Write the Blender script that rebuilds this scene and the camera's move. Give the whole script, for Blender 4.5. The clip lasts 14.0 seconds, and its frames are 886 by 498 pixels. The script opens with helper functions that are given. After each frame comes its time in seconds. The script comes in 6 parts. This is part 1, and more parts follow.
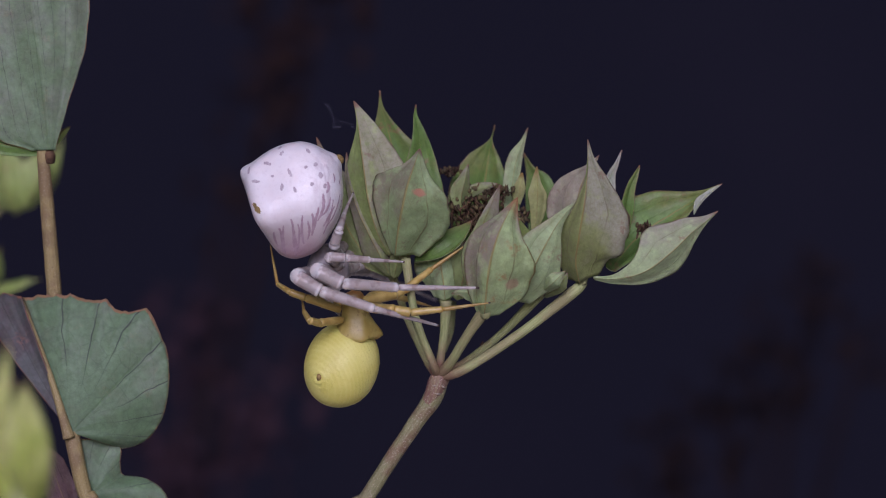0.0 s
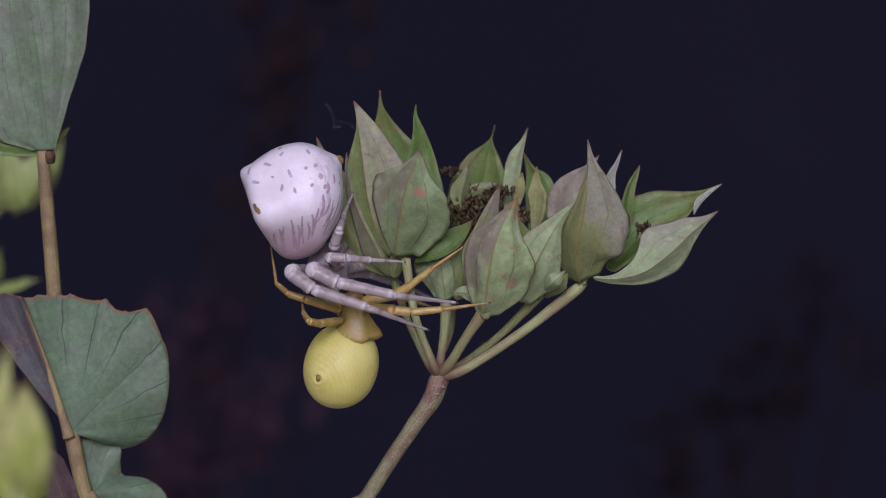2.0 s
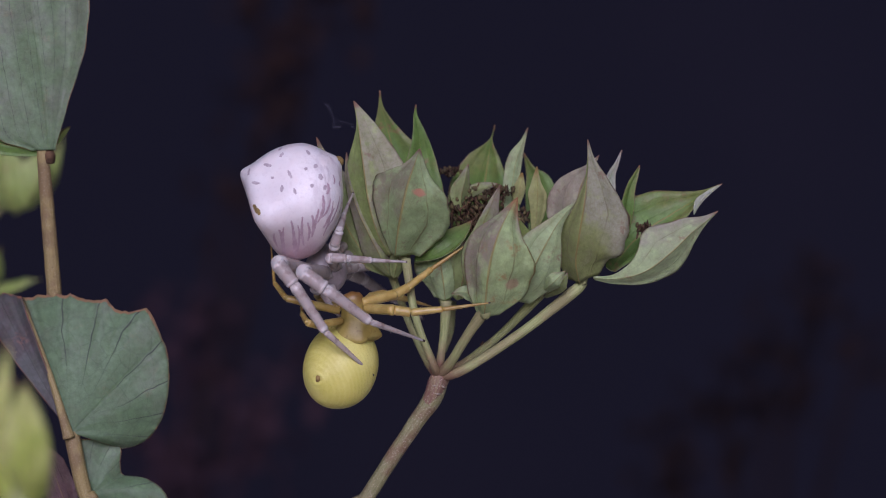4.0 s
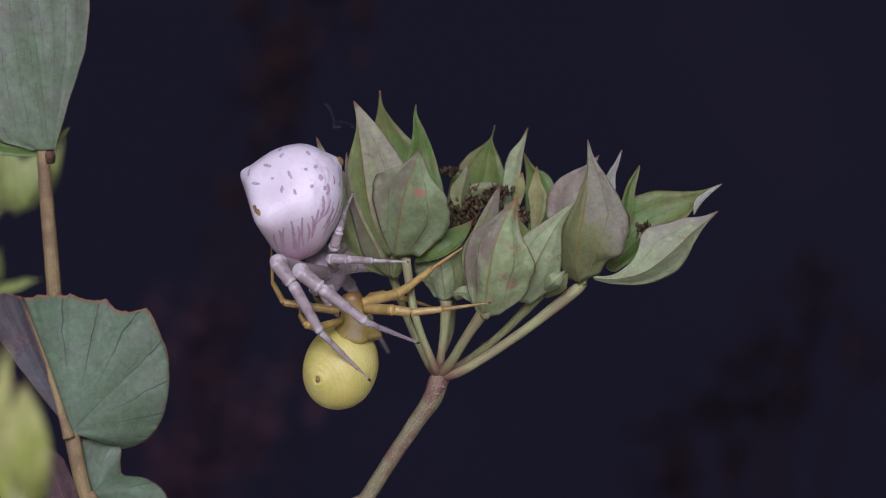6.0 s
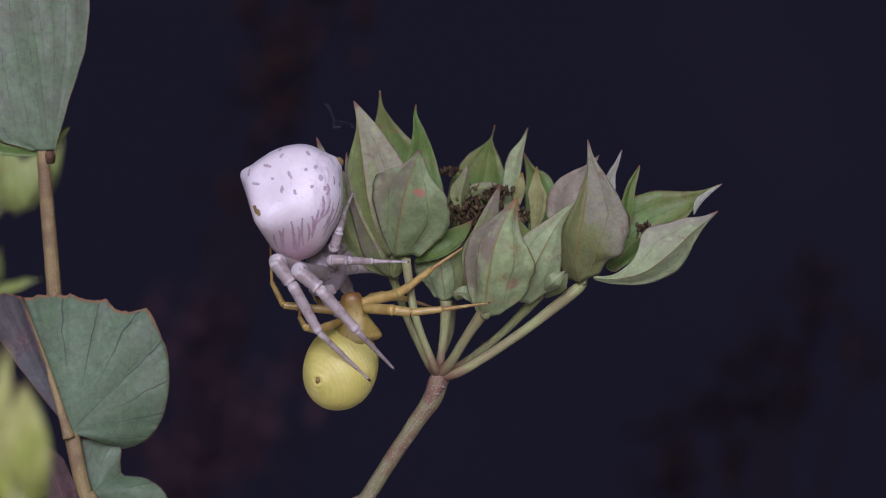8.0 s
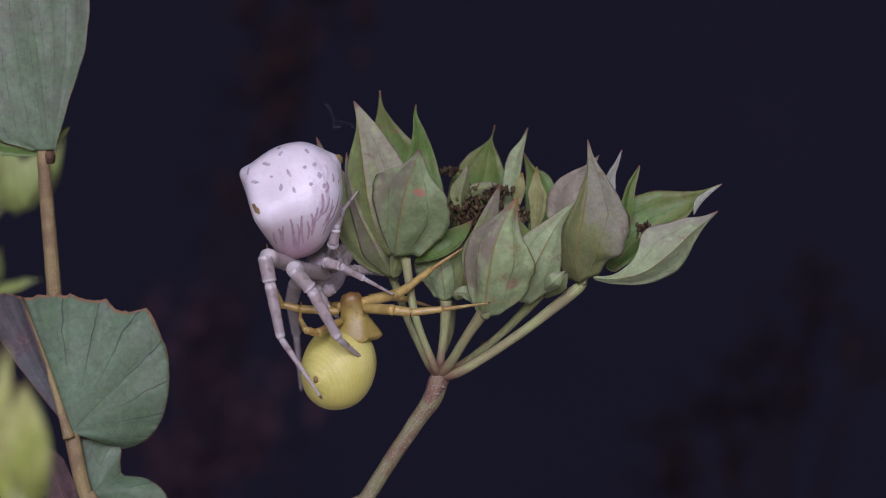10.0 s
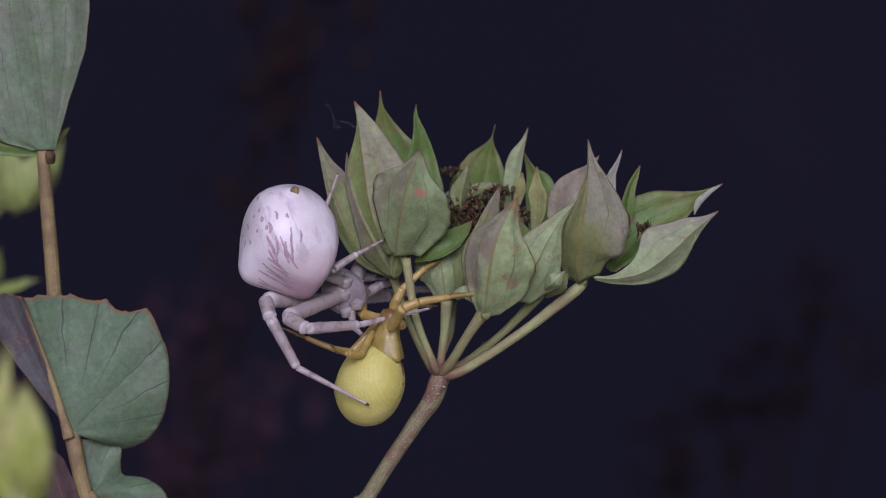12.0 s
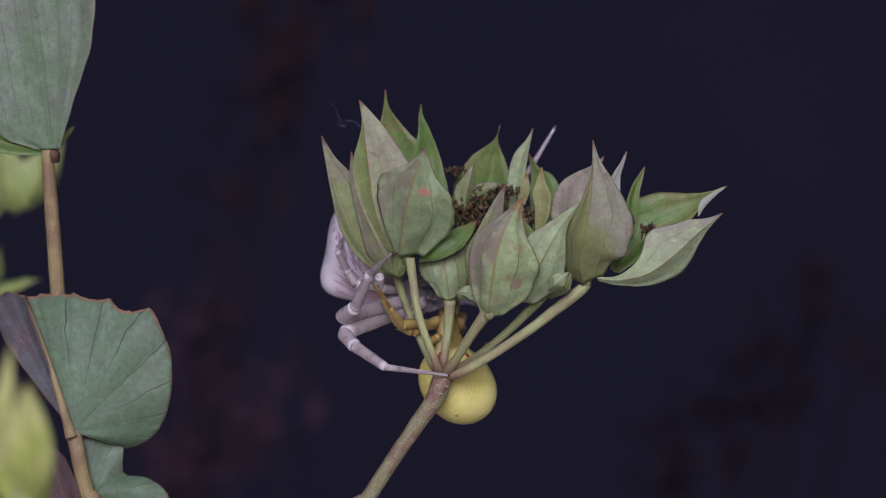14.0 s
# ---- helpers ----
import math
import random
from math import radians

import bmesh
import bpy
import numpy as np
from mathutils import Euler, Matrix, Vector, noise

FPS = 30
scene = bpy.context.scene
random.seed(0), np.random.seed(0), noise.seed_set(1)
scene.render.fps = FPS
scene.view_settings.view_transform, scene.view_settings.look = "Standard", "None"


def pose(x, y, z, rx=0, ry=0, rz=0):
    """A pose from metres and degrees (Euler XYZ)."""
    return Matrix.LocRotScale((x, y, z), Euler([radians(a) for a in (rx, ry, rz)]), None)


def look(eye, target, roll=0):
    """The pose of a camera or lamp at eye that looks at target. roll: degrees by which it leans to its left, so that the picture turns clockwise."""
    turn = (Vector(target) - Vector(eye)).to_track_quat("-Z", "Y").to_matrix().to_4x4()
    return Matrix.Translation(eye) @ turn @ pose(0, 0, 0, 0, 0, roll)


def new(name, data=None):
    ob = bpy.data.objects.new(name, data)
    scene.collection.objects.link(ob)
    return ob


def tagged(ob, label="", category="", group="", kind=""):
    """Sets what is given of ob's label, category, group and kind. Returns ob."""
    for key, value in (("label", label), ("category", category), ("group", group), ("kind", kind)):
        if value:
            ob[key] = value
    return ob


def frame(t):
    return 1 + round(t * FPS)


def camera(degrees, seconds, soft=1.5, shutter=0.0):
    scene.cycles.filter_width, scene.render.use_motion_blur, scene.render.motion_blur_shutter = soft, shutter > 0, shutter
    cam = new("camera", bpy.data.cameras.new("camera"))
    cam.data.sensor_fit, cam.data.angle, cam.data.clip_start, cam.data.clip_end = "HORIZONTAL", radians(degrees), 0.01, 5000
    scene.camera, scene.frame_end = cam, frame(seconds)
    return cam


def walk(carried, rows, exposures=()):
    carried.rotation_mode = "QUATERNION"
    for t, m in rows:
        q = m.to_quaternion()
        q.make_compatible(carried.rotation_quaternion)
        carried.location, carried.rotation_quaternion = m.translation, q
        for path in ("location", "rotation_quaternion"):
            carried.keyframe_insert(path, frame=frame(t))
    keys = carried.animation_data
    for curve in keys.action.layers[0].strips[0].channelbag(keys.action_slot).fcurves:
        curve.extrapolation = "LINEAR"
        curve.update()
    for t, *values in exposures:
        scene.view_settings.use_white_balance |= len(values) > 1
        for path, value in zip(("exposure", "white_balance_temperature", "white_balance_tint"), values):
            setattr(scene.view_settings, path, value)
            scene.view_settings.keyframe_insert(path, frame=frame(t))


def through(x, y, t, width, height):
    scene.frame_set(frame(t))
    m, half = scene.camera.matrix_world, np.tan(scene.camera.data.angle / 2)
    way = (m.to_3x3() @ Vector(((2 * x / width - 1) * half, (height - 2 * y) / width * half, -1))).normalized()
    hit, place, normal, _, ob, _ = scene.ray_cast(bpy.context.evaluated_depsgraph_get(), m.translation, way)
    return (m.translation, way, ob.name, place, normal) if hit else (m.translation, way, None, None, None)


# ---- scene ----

MM = 0.001
GROUND = 60.0          # the unseen ground lies this many mm under the line of sight
REACH = 190.0          # from the lens to the flower head, mm


def V(x, y, z):
    """A place in metres from mm: x to the right, y away from the camera, z above the line of sight."""
    return Vector((x, y, z + GROUND)) * MM


# ---- camera ----
cam = camera(15.0, 14.0, soft=1.0, shutter=0.5)
cam.data.dof.use_dof = True
cam.data.dof.focus_distance = 0.187
cam.data.dof.aperture_fstop = 48.0
STAND = look(V(0, -REACH, 0), V(0, 0, 0))
walk(cam, [(0.0, STAND), (14.0, STAND)], [(0.0, -0.46, 5480, 31), (3.2, -0.46, 5480, 31), (5.3, -0.39, 5480, 31), (8.2, -0.39, 5480, 31), (10.3, -0.46, 5480, 31), (13.5, -0.46, 5480, 31), (14.0, -0.27, 5480, 31)])

# ---- light: an overcast sky, the brighter part of it behind the camera ----
world = bpy.data.worlds.new("overcast_sky")
scene.world = world
world.use_nodes = True
wn = world.node_tree.nodes
sky = wn.new("ShaderNodeTexSky")
sky.sky_type = "NISHITA"
sky.sun_disc = False
sky.sun_elevation = radians(23)
sky.sun_rotation = radians(182)
sky.air_density = 1.0
sky.dust_density = 4.0
world.node_tree.links.new(sky.outputs[0], wn["Background"].inputs["Color"])
wn["Background"].inputs["Strength"].default_value = 0.058
sun_data = bpy.data.lights.new("sun", "SUN")
sun_data.energy = 3.05
sun_data.angle = radians(28)
sun_data.color = (1.0, 0.95, 0.98)
sun = new("sun", sun_data)
sun.matrix_world = look((-0.04, -1.0, 0.42), (0, 0, 0.06))


# ---- materials ----
class Nodes:
    """Shortcuts to one material's node tree."""

    def __init__(self, name, rough=0.6, specular=0.3, sss=0.0):
        self.mat = bpy.data.materials.new(name)
        self.mat.use_nodes = True
        self.tree = self.mat.node_tree
        self.bsdf = self.tree.nodes["Principled BSDF"]
        self.bsdf.inputs["Roughness"].default_value = rough
        self.bsdf.inputs["Specular IOR Level"].default_value = specular
        if sss:
            self.bsdf.inputs["Subsurface Weight"].default_value = sss
            self.bsdf.inputs["Subsurface Radius"].default_value = (1.0, 0.7, 0.6)
            self.bsdf.inputs["Subsurface Scale"].default_value = 0.0006

    def link(self, a, b):
        self.tree.links.new(a, b)

    def put(self, socket, value):
        if isinstance(value, (int, float)):
            socket.default_value = value
        elif isinstance(value, (tuple, list)):
            socket.default_value = (*value, 1.0)[:len(socket.default_value)]
        else:
            self.link(value, socket)

    def coord(self, which="Object"):
        return self.tree.nodes.new("ShaderNodeTexCoord").outputs[which]

    def scaled(self, vector, scale):
        n = self.tree.nodes.new("ShaderNodeMapping")
        self.link(vector, n.inputs["Vector"])
        n.inputs["Scale"].default_value = scale
        return n.outputs[0]

    def noise(self, vector, scale, detail=4.0, rough=0.55):
        n = self.tree.nodes.new("ShaderNodeTexNoise")
        self.link(vector, n.inputs["Vector"])
        n.inputs["Scale"].default_value = scale
        n.inputs["Detail"].default_value = detail
        n.inputs["Roughness"].default_value = rough
        return n.outputs["Fac"]

    def cells(self, vector, scale, feature="DISTANCE_TO_EDGE"):
        n = self.tree.nodes.new("ShaderNodeTexVoronoi")
        n.feature = feature
        self.link(vector, n.inputs["Vector"])
        n.inputs["Scale"].default_value = scale
        return n.outputs["Distance"]

    def math(self, op, a, b=0.0, c=0.0):
        n = self.tree.nodes.new("ShaderNodeMath")
        n.operation = op
        for socket, value in zip(n.inputs, (a, b, c)):
            self.put(socket, value)
        return n.outputs[0]

    def ramp(self, value, low, high, to_low=0.0, to_high=1.0):
        n = self.tree.nodes.new("ShaderNodeMapRange")
        n.interpolation_type = "SMOOTHSTEP"
        for key, v in (("Value", value), ("From Min", low), ("From Max", high), ("To Min", to_low), ("To Max", to_high)):
            self.put(n.inputs[key], v)
        return n.outputs[0]

    def mix(self, fac, a, b):
        n = self.tree.nodes.new("ShaderNodeMix")
        n.data_type = "RGBA"
        for socket, value in ((n.inputs[0], fac), (n.inputs[6], a), (n.inputs[7], b)):
            self.put(socket, value)
        return n.outputs[2]

    def random(self):
        return self.tree.nodes.new("ShaderNodeObjectInfo").outputs["Random"]

    def bump(self, height, strength, distance):
        n = self.tree.nodes.new("ShaderNodeBump")
        n.inputs["Strength"].default_value = strength
        n.inputs["Distance"].default_value = distance
        self.link(height, n.inputs["Height"])
        self.link(n.outputs[0], self.bsdf.inputs["Normal"])

    def colour(self, value):
        self.put(self.bsdf.inputs["Base Color"], value)
        return self.mat


def blade(name, green, dull, vein, edge, dulling=0.5, veins=7.0, vein_depth=0.5, rough=0.6, spot=None, through=0.14, netting=0.16, ribbed=0.6, stained=0.6, dry_from=0.88, aged=0.5, relief=0.3, halves=(0.0, 0.0), wander=0.12, broken=0.35, vein_width=0.055, rim_from=0.468, veined_from=None):
    """A leaf's surface: patches of a dull tint, a midrib, veins that run up the blade, a net between them, a dry margin."""
    k = Nodes(name, rough, 0.3)
    uv = k.coord("UV")
    split = k.tree.nodes.new("ShaderNodeSeparateXYZ")
    k.link(uv, split.inputs[0])
    across, along = split.outputs[0], split.outputs[1]
    ob = k.coord("Object")
    big = k.noise(ob, 420.0, 3.0)
    fine = k.noise(ob, 3500.0, 5.0, 0.65)
    own = k.random()
    middle = k.math("ABSOLUTE", k.math("SUBTRACT", across, 0.5))
    age = k.math("MULTIPLY", k.math("ADD", k.math("SUBTRACT", along, 0.5), k.math("MULTIPLY", k.math("SUBTRACT", middle, 0.2), 0.7)), aged)
    age = k.math("ADD", age, k.ramp(across, 0.485, 0.515, halves[0], halves[1]))
    patch = k.ramp(k.math("ADD", k.math("ADD", big, age), k.math("MULTIPLY", k.math("SUBTRACT", own, 0.5), 0.2)), 0.58 - dulling * 0.3, 0.86 - dulling * 0.3)
    col = k.mix(patch, green, dull)
    medium = k.noise(ob, 1300.0, 5.0, 0.6)
    col = k.mix(k.ramp(medium, 0.45, 0.72, 0.0, 0.35), col, tuple(c * f for c, f in zip(dull, (0.73, 0.67, 0.59))))
    col = k.mix(k.ramp(medium, 0.50, 0.28, 0.0, 0.6), col, tuple(min(1.0, c * 1.4) for c in green))
    col = k.mix(k.ramp(fine, 0.35, 0.75, 0.0, 0.45), col, tuple(c * 0.62 for c in green))
    stain = k.math("MULTIPLY", k.ramp(k.noise(ob, 800.0, 3.0), 0.60, 0.70), k.ramp(k.noise(ob, 5000.0, 2.0), 0.4, 0.6))
    col = k.mix(k.math("MULTIPLY", stain, stained), col, edge)
    col = k.mix(k.ramp(k.noise(ob, 9000.0, 2.0), 0.55, 0.8, 0.0, 0.25), col, tuple(min(1, c * 1.5) for c in green))
    wobble = k.math("MULTIPLY", k.math("SUBTRACT", k.noise(ob, 500.0, 2.0), 0.5), wander)
    lines = k.math("PINGPONG", k.math("MULTIPLY", k.math("ADD", across, wobble), veins), 0.5)
    lines = k.ramp(lines, 0.0, vein_width, 1.0, 0.0)
    lines = k.math("MULTIPLY", lines, k.ramp(k.noise(ob, 700.0, 1.0), 0.35, 0.6, broken, 1.0))
    if veined_from:
        lines = k.math("MULTIPLY", lines, k.ramp(k.math("ADD", along, k.math("MULTIPLY", k.noise(ob, 350.0, 1.0), 0.5)), veined_from, veined_from + 0.25, 0.10, 1.0))
    net = k.ramp(k.cells(k.scaled(uv, (9.0, 7.0, 1.0)), 1.0), 0.0, 0.05, netting, 0.0)
    rib = k.ramp(middle, 0.008, 0.022, 1.0, 0.0)
    all_veins = k.math("MAXIMUM", k.math("MAXIMUM", lines, net), 0.0)
    fine_net = k.ramp(k.cells(ob, 2100.0), 0.0, 0.06, 1.0, 0.0)
    col = k.mix(k.math("MULTIPLY", fine_net, k.ramp(medium, 0.4, 0.65, 0.0, 0.08 if veined_from else 0.25)), col, vein)
    col = k.mix(k.math("MULTIPLY", all_veins, vein_depth), col, vein)
    col = k.mix(k.math("MULTIPLY", rib, ribbed), col, (0.235, 0.175, 0.055))
    rim = k.math("MAXIMUM", k.ramp(k.math("ADD", middle, k.math("MULTIPLY", wobble, 0.1)), rim_from, 0.496), k.ramp(along, dry_from, 0.99))
    col = k.mix(k.math("MULTIPLY", rim, k.ramp(k.noise(ob, 900.0, 3.0), 0.40, 0.64, 0.15, 0.85)), col, tuple(c * 0.62 for c in edge))
    col = k.mix(k.ramp(k.math("ADD", along, k.math("MULTIPLY", k.math("SUBTRACT", medium, 0.5), 0.12)), min(dry_from + 0.03, 0.982), 0.992, 0.0, 0.75), col, tuple(c * f for c, f in zip(edge, (0.95, 0.8, 0.75))))
    if veined_from:
        col = k.mix(k.ramp(k.math("ADD", along, k.math("MULTIPLY", k.math("SUBTRACT", k.noise(ob, 1100.0, 3.0), 0.5), 0.03)), 0.966, 0.976, 0.0, k.ramp(across, 0.48, 0.58, 0.15, 1.0)), col, edge)
    if spot:
        ring = k.tree.nodes.new("ShaderNodeVectorMath")
        ring.operation = "DISTANCE"
        k.link(k.scaled(uv, (0.75, 1.4, 1.0)), ring.inputs[0])
        ring.inputs[1].default_value = (spot[0] * 0.75, spot[1] * 1.4, 0.0)
        big_by = spot[3] if len(spot) > 3 else 1.0
        near = k.math("ADD", ring.outputs["Value"], k.math("MULTIPLY", k.math("SUBTRACT", medium, 0.5), 0.10 * big_by ** 2))
        col = k.mix(k.ramp(near, 0.032 * big_by, 0.06 * big_by, 0.85, 0.0), col, spot[2])
    height = k.math("ADD", k.math("ADD", k.math("MULTIPLY", fine, 0.5), k.math("MULTIPLY", medium, 0.7)), k.math("MULTIPLY", k.math("MAXIMUM", all_veins, rib), -0.55))
    k.bump(height, relief, 0.0002)
    k.put(k.bsdf.inputs["Roughness"], k.ramp(fine, 0.3, 0.8, rough - 0.08, rough + 0.15))
    if through:
        k.bsdf.inputs["Subsurface Weight"].default_value = through
        k.bsdf.inputs["Subsurface Scale"].default_value = 0.0005
        k.bsdf.inputs["Subsurface Radius"].default_value = (0.7, 1.0, 0.3)
    return k.colour(col)


def skin(name, base, other, rough=0.45, sss=0.2, scale=900.0, specular=0.4, grain=0.3):
    """A smooth living surface with soft mottling and fine relief."""
    k = Nodes(name, rough, specular, sss)
    ob = k.coord("Object")
    col = k.mix(k.ramp(k.noise(ob, scale, 4.0), 0.4, 0.7), base, other)
    fine = k.noise(ob, scale * 9.0, 3.0)
    col = k.mix(k.ramp(fine, 0.45, 0.8, 0.0, 0.3), col, tuple(c * 0.7 for c in base))
    k.bump(fine, grain, 0.00006)
    return k.colour(col)


def bark(name, base, streak, tint, dotted=0.75, flushed=None):
    """A stalk: lengthwise ribs, red-brown flecks and pale dots."""
    k = Nodes(name, 0.55, 0.3)
    uv = k.coord("UV")
    ob = k.coord("Object")
    ribs = k.noise(k.scaled(uv, (26.0, 1.6, 1.0)), 1.0, 4.0)
    col = k.mix(k.ramp(ribs, 0.38, 0.62), base, streak)
    col = k.mix(k.ramp(k.noise(ob, 500.0, 3.0), 0.44, 0.62, 0.0, 0.8), col, tint)
    if flushed:
        split = k.tree.nodes.new("ShaderNodeSeparateXYZ")
        k.link(uv, split.inputs[0])
        col = k.mix(k.ramp(k.math("ADD", split.outputs[1], k.math("MULTIPLY", k.noise(ob, 700.0, 3.0), 0.9)), 0.5, 1.35, 0.9, 0.0), col, flushed)
    dots = k.noise(ob, 11000.0, 2.0)
    col = k.mix(k.ramp(dots, 0.58, 0.68, 0.0, dotted), col, (0.42, 0.38, 0.29))
    col = k.mix(k.ramp(dots, 0.38, 0.28, 0.0, 0.6), col, tuple(c * 0.4 for c in streak))
    k.bump(k.math("ADD", ribs, k.math("MULTIPLY", dots, 0.5)), 0.5, 0.00012)
    return k.colour(col)


BRACT_OUT = blade("bract_outside", (0.2, 0.25, 0.095), (0.22, 0.205, 0.145), (0.12, 0.10, 0.04), (0.17, 0.085, 0.055), 0.28, 4.0, 0.6)
BRACT_PURPLE = blade("bract_outside_purplish", (0.19, 0.225, 0.095), (0.21, 0.185, 0.14), (0.11, 0.085, 0.05), (0.14, 0.075, 0.055), 0.55, 4.0, 0.6)
BRACT_MAUVE = blade("bract_outside_mauve", (0.22, 0.23, 0.134), (0.255, 0.225, 0.165), (0.14, 0.10, 0.08), (0.16, 0.08, 0.07), 0.9, 4.0, 0.35)
BRACT_SPOT = blade("bract_outside_spotted", (0.195, 0.265, 0.118), (0.185, 0.175, 0.115), (0.11, 0.085, 0.03), (0.13, 0.07, 0.055), 0.5, 4.0, 0.7, spot=(0.655, 0.545, (0.34, 0.145, 0.095), 1.12), halves=(0.25, -0.28))
BRACT_KEEL = blade("bract_outside_two_toned", (0.205, 0.265, 0.084), (0.28, 0.275, 0.185), (0.13, 0.12, 0.05), (0.18, 0.09, 0.065), 0.4, 4.0, 0.4, halves=(-0.25, 0.26))
# the shade on this bract's folded left half is put into its darker green
BRACT_SHADE = blade("bract_outside_shaded_half", (0.165, 0.19, 0.067), (0.235, 0.235, 0.165), (0.11, 0.09, 0.045), (0.16, 0.08, 0.055), 0.5, 4.0, 0.55, halves=(-0.28, 0.20), aged=0.8)
BRACT_PALE = blade("bract_outside_pale", (0.27, 0.351, 0.17), (0.26, 0.255, 0.15), (0.13, 0.155, 0.06), (0.20, 0.12, 0.08), 0.15, 4.0, 0.6)
BRACT_STRAW = blade("bract_outside_straw", (0.3, 0.32, 0.123), (0.30, 0.27, 0.14), (0.15, 0.14, 0.05), (0.24, 0.15, 0.04), 0.3, 4.0, 0.5, dry_from=0.75)
BRACT_BLEACHED = blade("bract_outside_bleached", (0.31, 0.35, 0.258), (0.36, 0.345, 0.28), (0.22, 0.22, 0.14), (0.22, 0.11, 0.08), 0.4, 4.0, 0.4)
BRACT_WING = blade("bract_outside_pale_mauve_wing", (0.278, 0.352, 0.176), (0.24, 0.225, 0.17), (0.12, 0.12, 0.055), (0.19, 0.10, 0.07), 0.3, 4.0, 0.5, halves=(0.02, -0.35), aged=0.9)
BRACT_SCAR = blade("bract_outside_scarred", (0.248, 0.325, 0.142), (0.195, 0.165, 0.125), (0.11, 0.10, 0.035), (0.23, 0.11, 0.035), 0.4, 4.0, 0.7, spot=(0.79, 0.385, (0.26, 0.185, 0.11), 1.0), dry_from=0.80, halves=(0.20, -0.28), aged=0.75)
BRACT_IN = blade("bract_inside", (0.1, 0.175, 0.038), (0.15, 0.17, 0.05), (0.06, 0.10, 0.03), (0.20, 0.10, 0.065), 0.4, 5.0, 0.5, 0.5)
LEAF = blade("leaf_glaucous", (0.098, 0.157, 0.082), (0.124, 0.162, 0.106), (0.022, 0.022, 0.026), (0.235, 0.14, 0.075), 0.4, 8.0, 0.85, 0.55, netting=0.17, ribbed=0.0, stained=0.12, dry_from=0.978, aged=0.35, relief=0.3, wander=0.04, broken=0.7, vein_width=0.034, veined_from=0.62, rim_from=0.49)
LEAF_UPPER = blade("leaf_glaucous_upper", (0.115, 0.172, 0.09), (0.14, 0.17, 0.115), (0.035, 0.034, 0.042), (0.25, 0.12, 0.06), 0.4, 9.0, 0.7, 0.55, netting=0.10, ribbed=0.0, stained=0.12, dry_from=0.978, aged=0.35, wander=0.03, broken=0.6, vein_width=0.030, rim_from=0.49)
LEAF_DARK = blade("leaf_withered", (0.066, 0.072, 0.068), (0.07, 0.056, 0.058), (0.04, 0.034, 0.04), (0.27, 0.12, 0.07), 0.6, 2.0, 0.25, 0.6, netting=0.06, ribbed=0.0, stained=0.3, dry_from=0.965, aged=0.1, relief=0.35, wander=0.1)
LEAF_PLUM = blade("leaf_plum", (0.085, 0.062, 0.055), (0.10, 0.055, 0.06), (0.04, 0.025, 0.03), (0.22, 0.11, 0.09), 0.6, 3.0, 0.4, 0.6, netting=0.2, ribbed=0.3, stained=0.6, aged=0.1, relief=0.5)
LEAF_FRESH = blade("leaf_yellow_green", (0.36, 0.44, 0.09), (0.50, 0.53, 0.19), (0.14, 0.17, 0.04), (0.28, 0.17, 0.08), 0.4, 5.0, 0.25, 0.5)
LEAF_SPRIG = blade("leaf_sprig_green", (0.25, 0.33, 0.09), (0.30, 0.35, 0.12), (0.08, 0.11, 0.03), (0.22, 0.15, 0.06), 0.3, 5.0, 0.25, 0.5)
STALK = bark("stalk_bark", (0.165, 0.156, 0.068), (0.215, 0.212, 0.108), (0.15, 0.08, 0.05), 0.6)
STALK_RED = bark("stalk_bark_red", (0.165, 0.085, 0.065), (0.20, 0.15, 0.085), (0.13, 0.035, 0.05))
STALK_TAN = bark("stalk_bark_tan", (0.235, 0.18, 0.07), (0.275, 0.222, 0.095), (0.165, 0.112, 0.056), 0.3)
RAY = bark("ray_bark", (0.27, 0.31, 0.115), (0.345, 0.375, 0.165), (0.255, 0.225, 0.11), 0.25, (0.185, 0.085, 0.062))
SCAR = skin("pale_scar", (0.30, 0.25, 0.19), (0.38, 0.32, 0.26), 0.7, 0.0, 2000.0, 0.2, 0.6)
KNOB = skin("green_knob", (0.22, 0.235, 0.10), (0.27, 0.27, 0.13), 0.6, 0.1, 900.0)
HUSK = skin("dry_floret", (0.045, 0.026, 0.016), (0.13, 0.075, 0.04), 0.8, 0.0, 1500.0, 0.2, 0.8)
POD = skin("green_fruit", (0.055, 0.042, 0.022), (0.13, 0.105, 0.042), 0.7, 0.0, 1500.0, 0.2, 0.8)


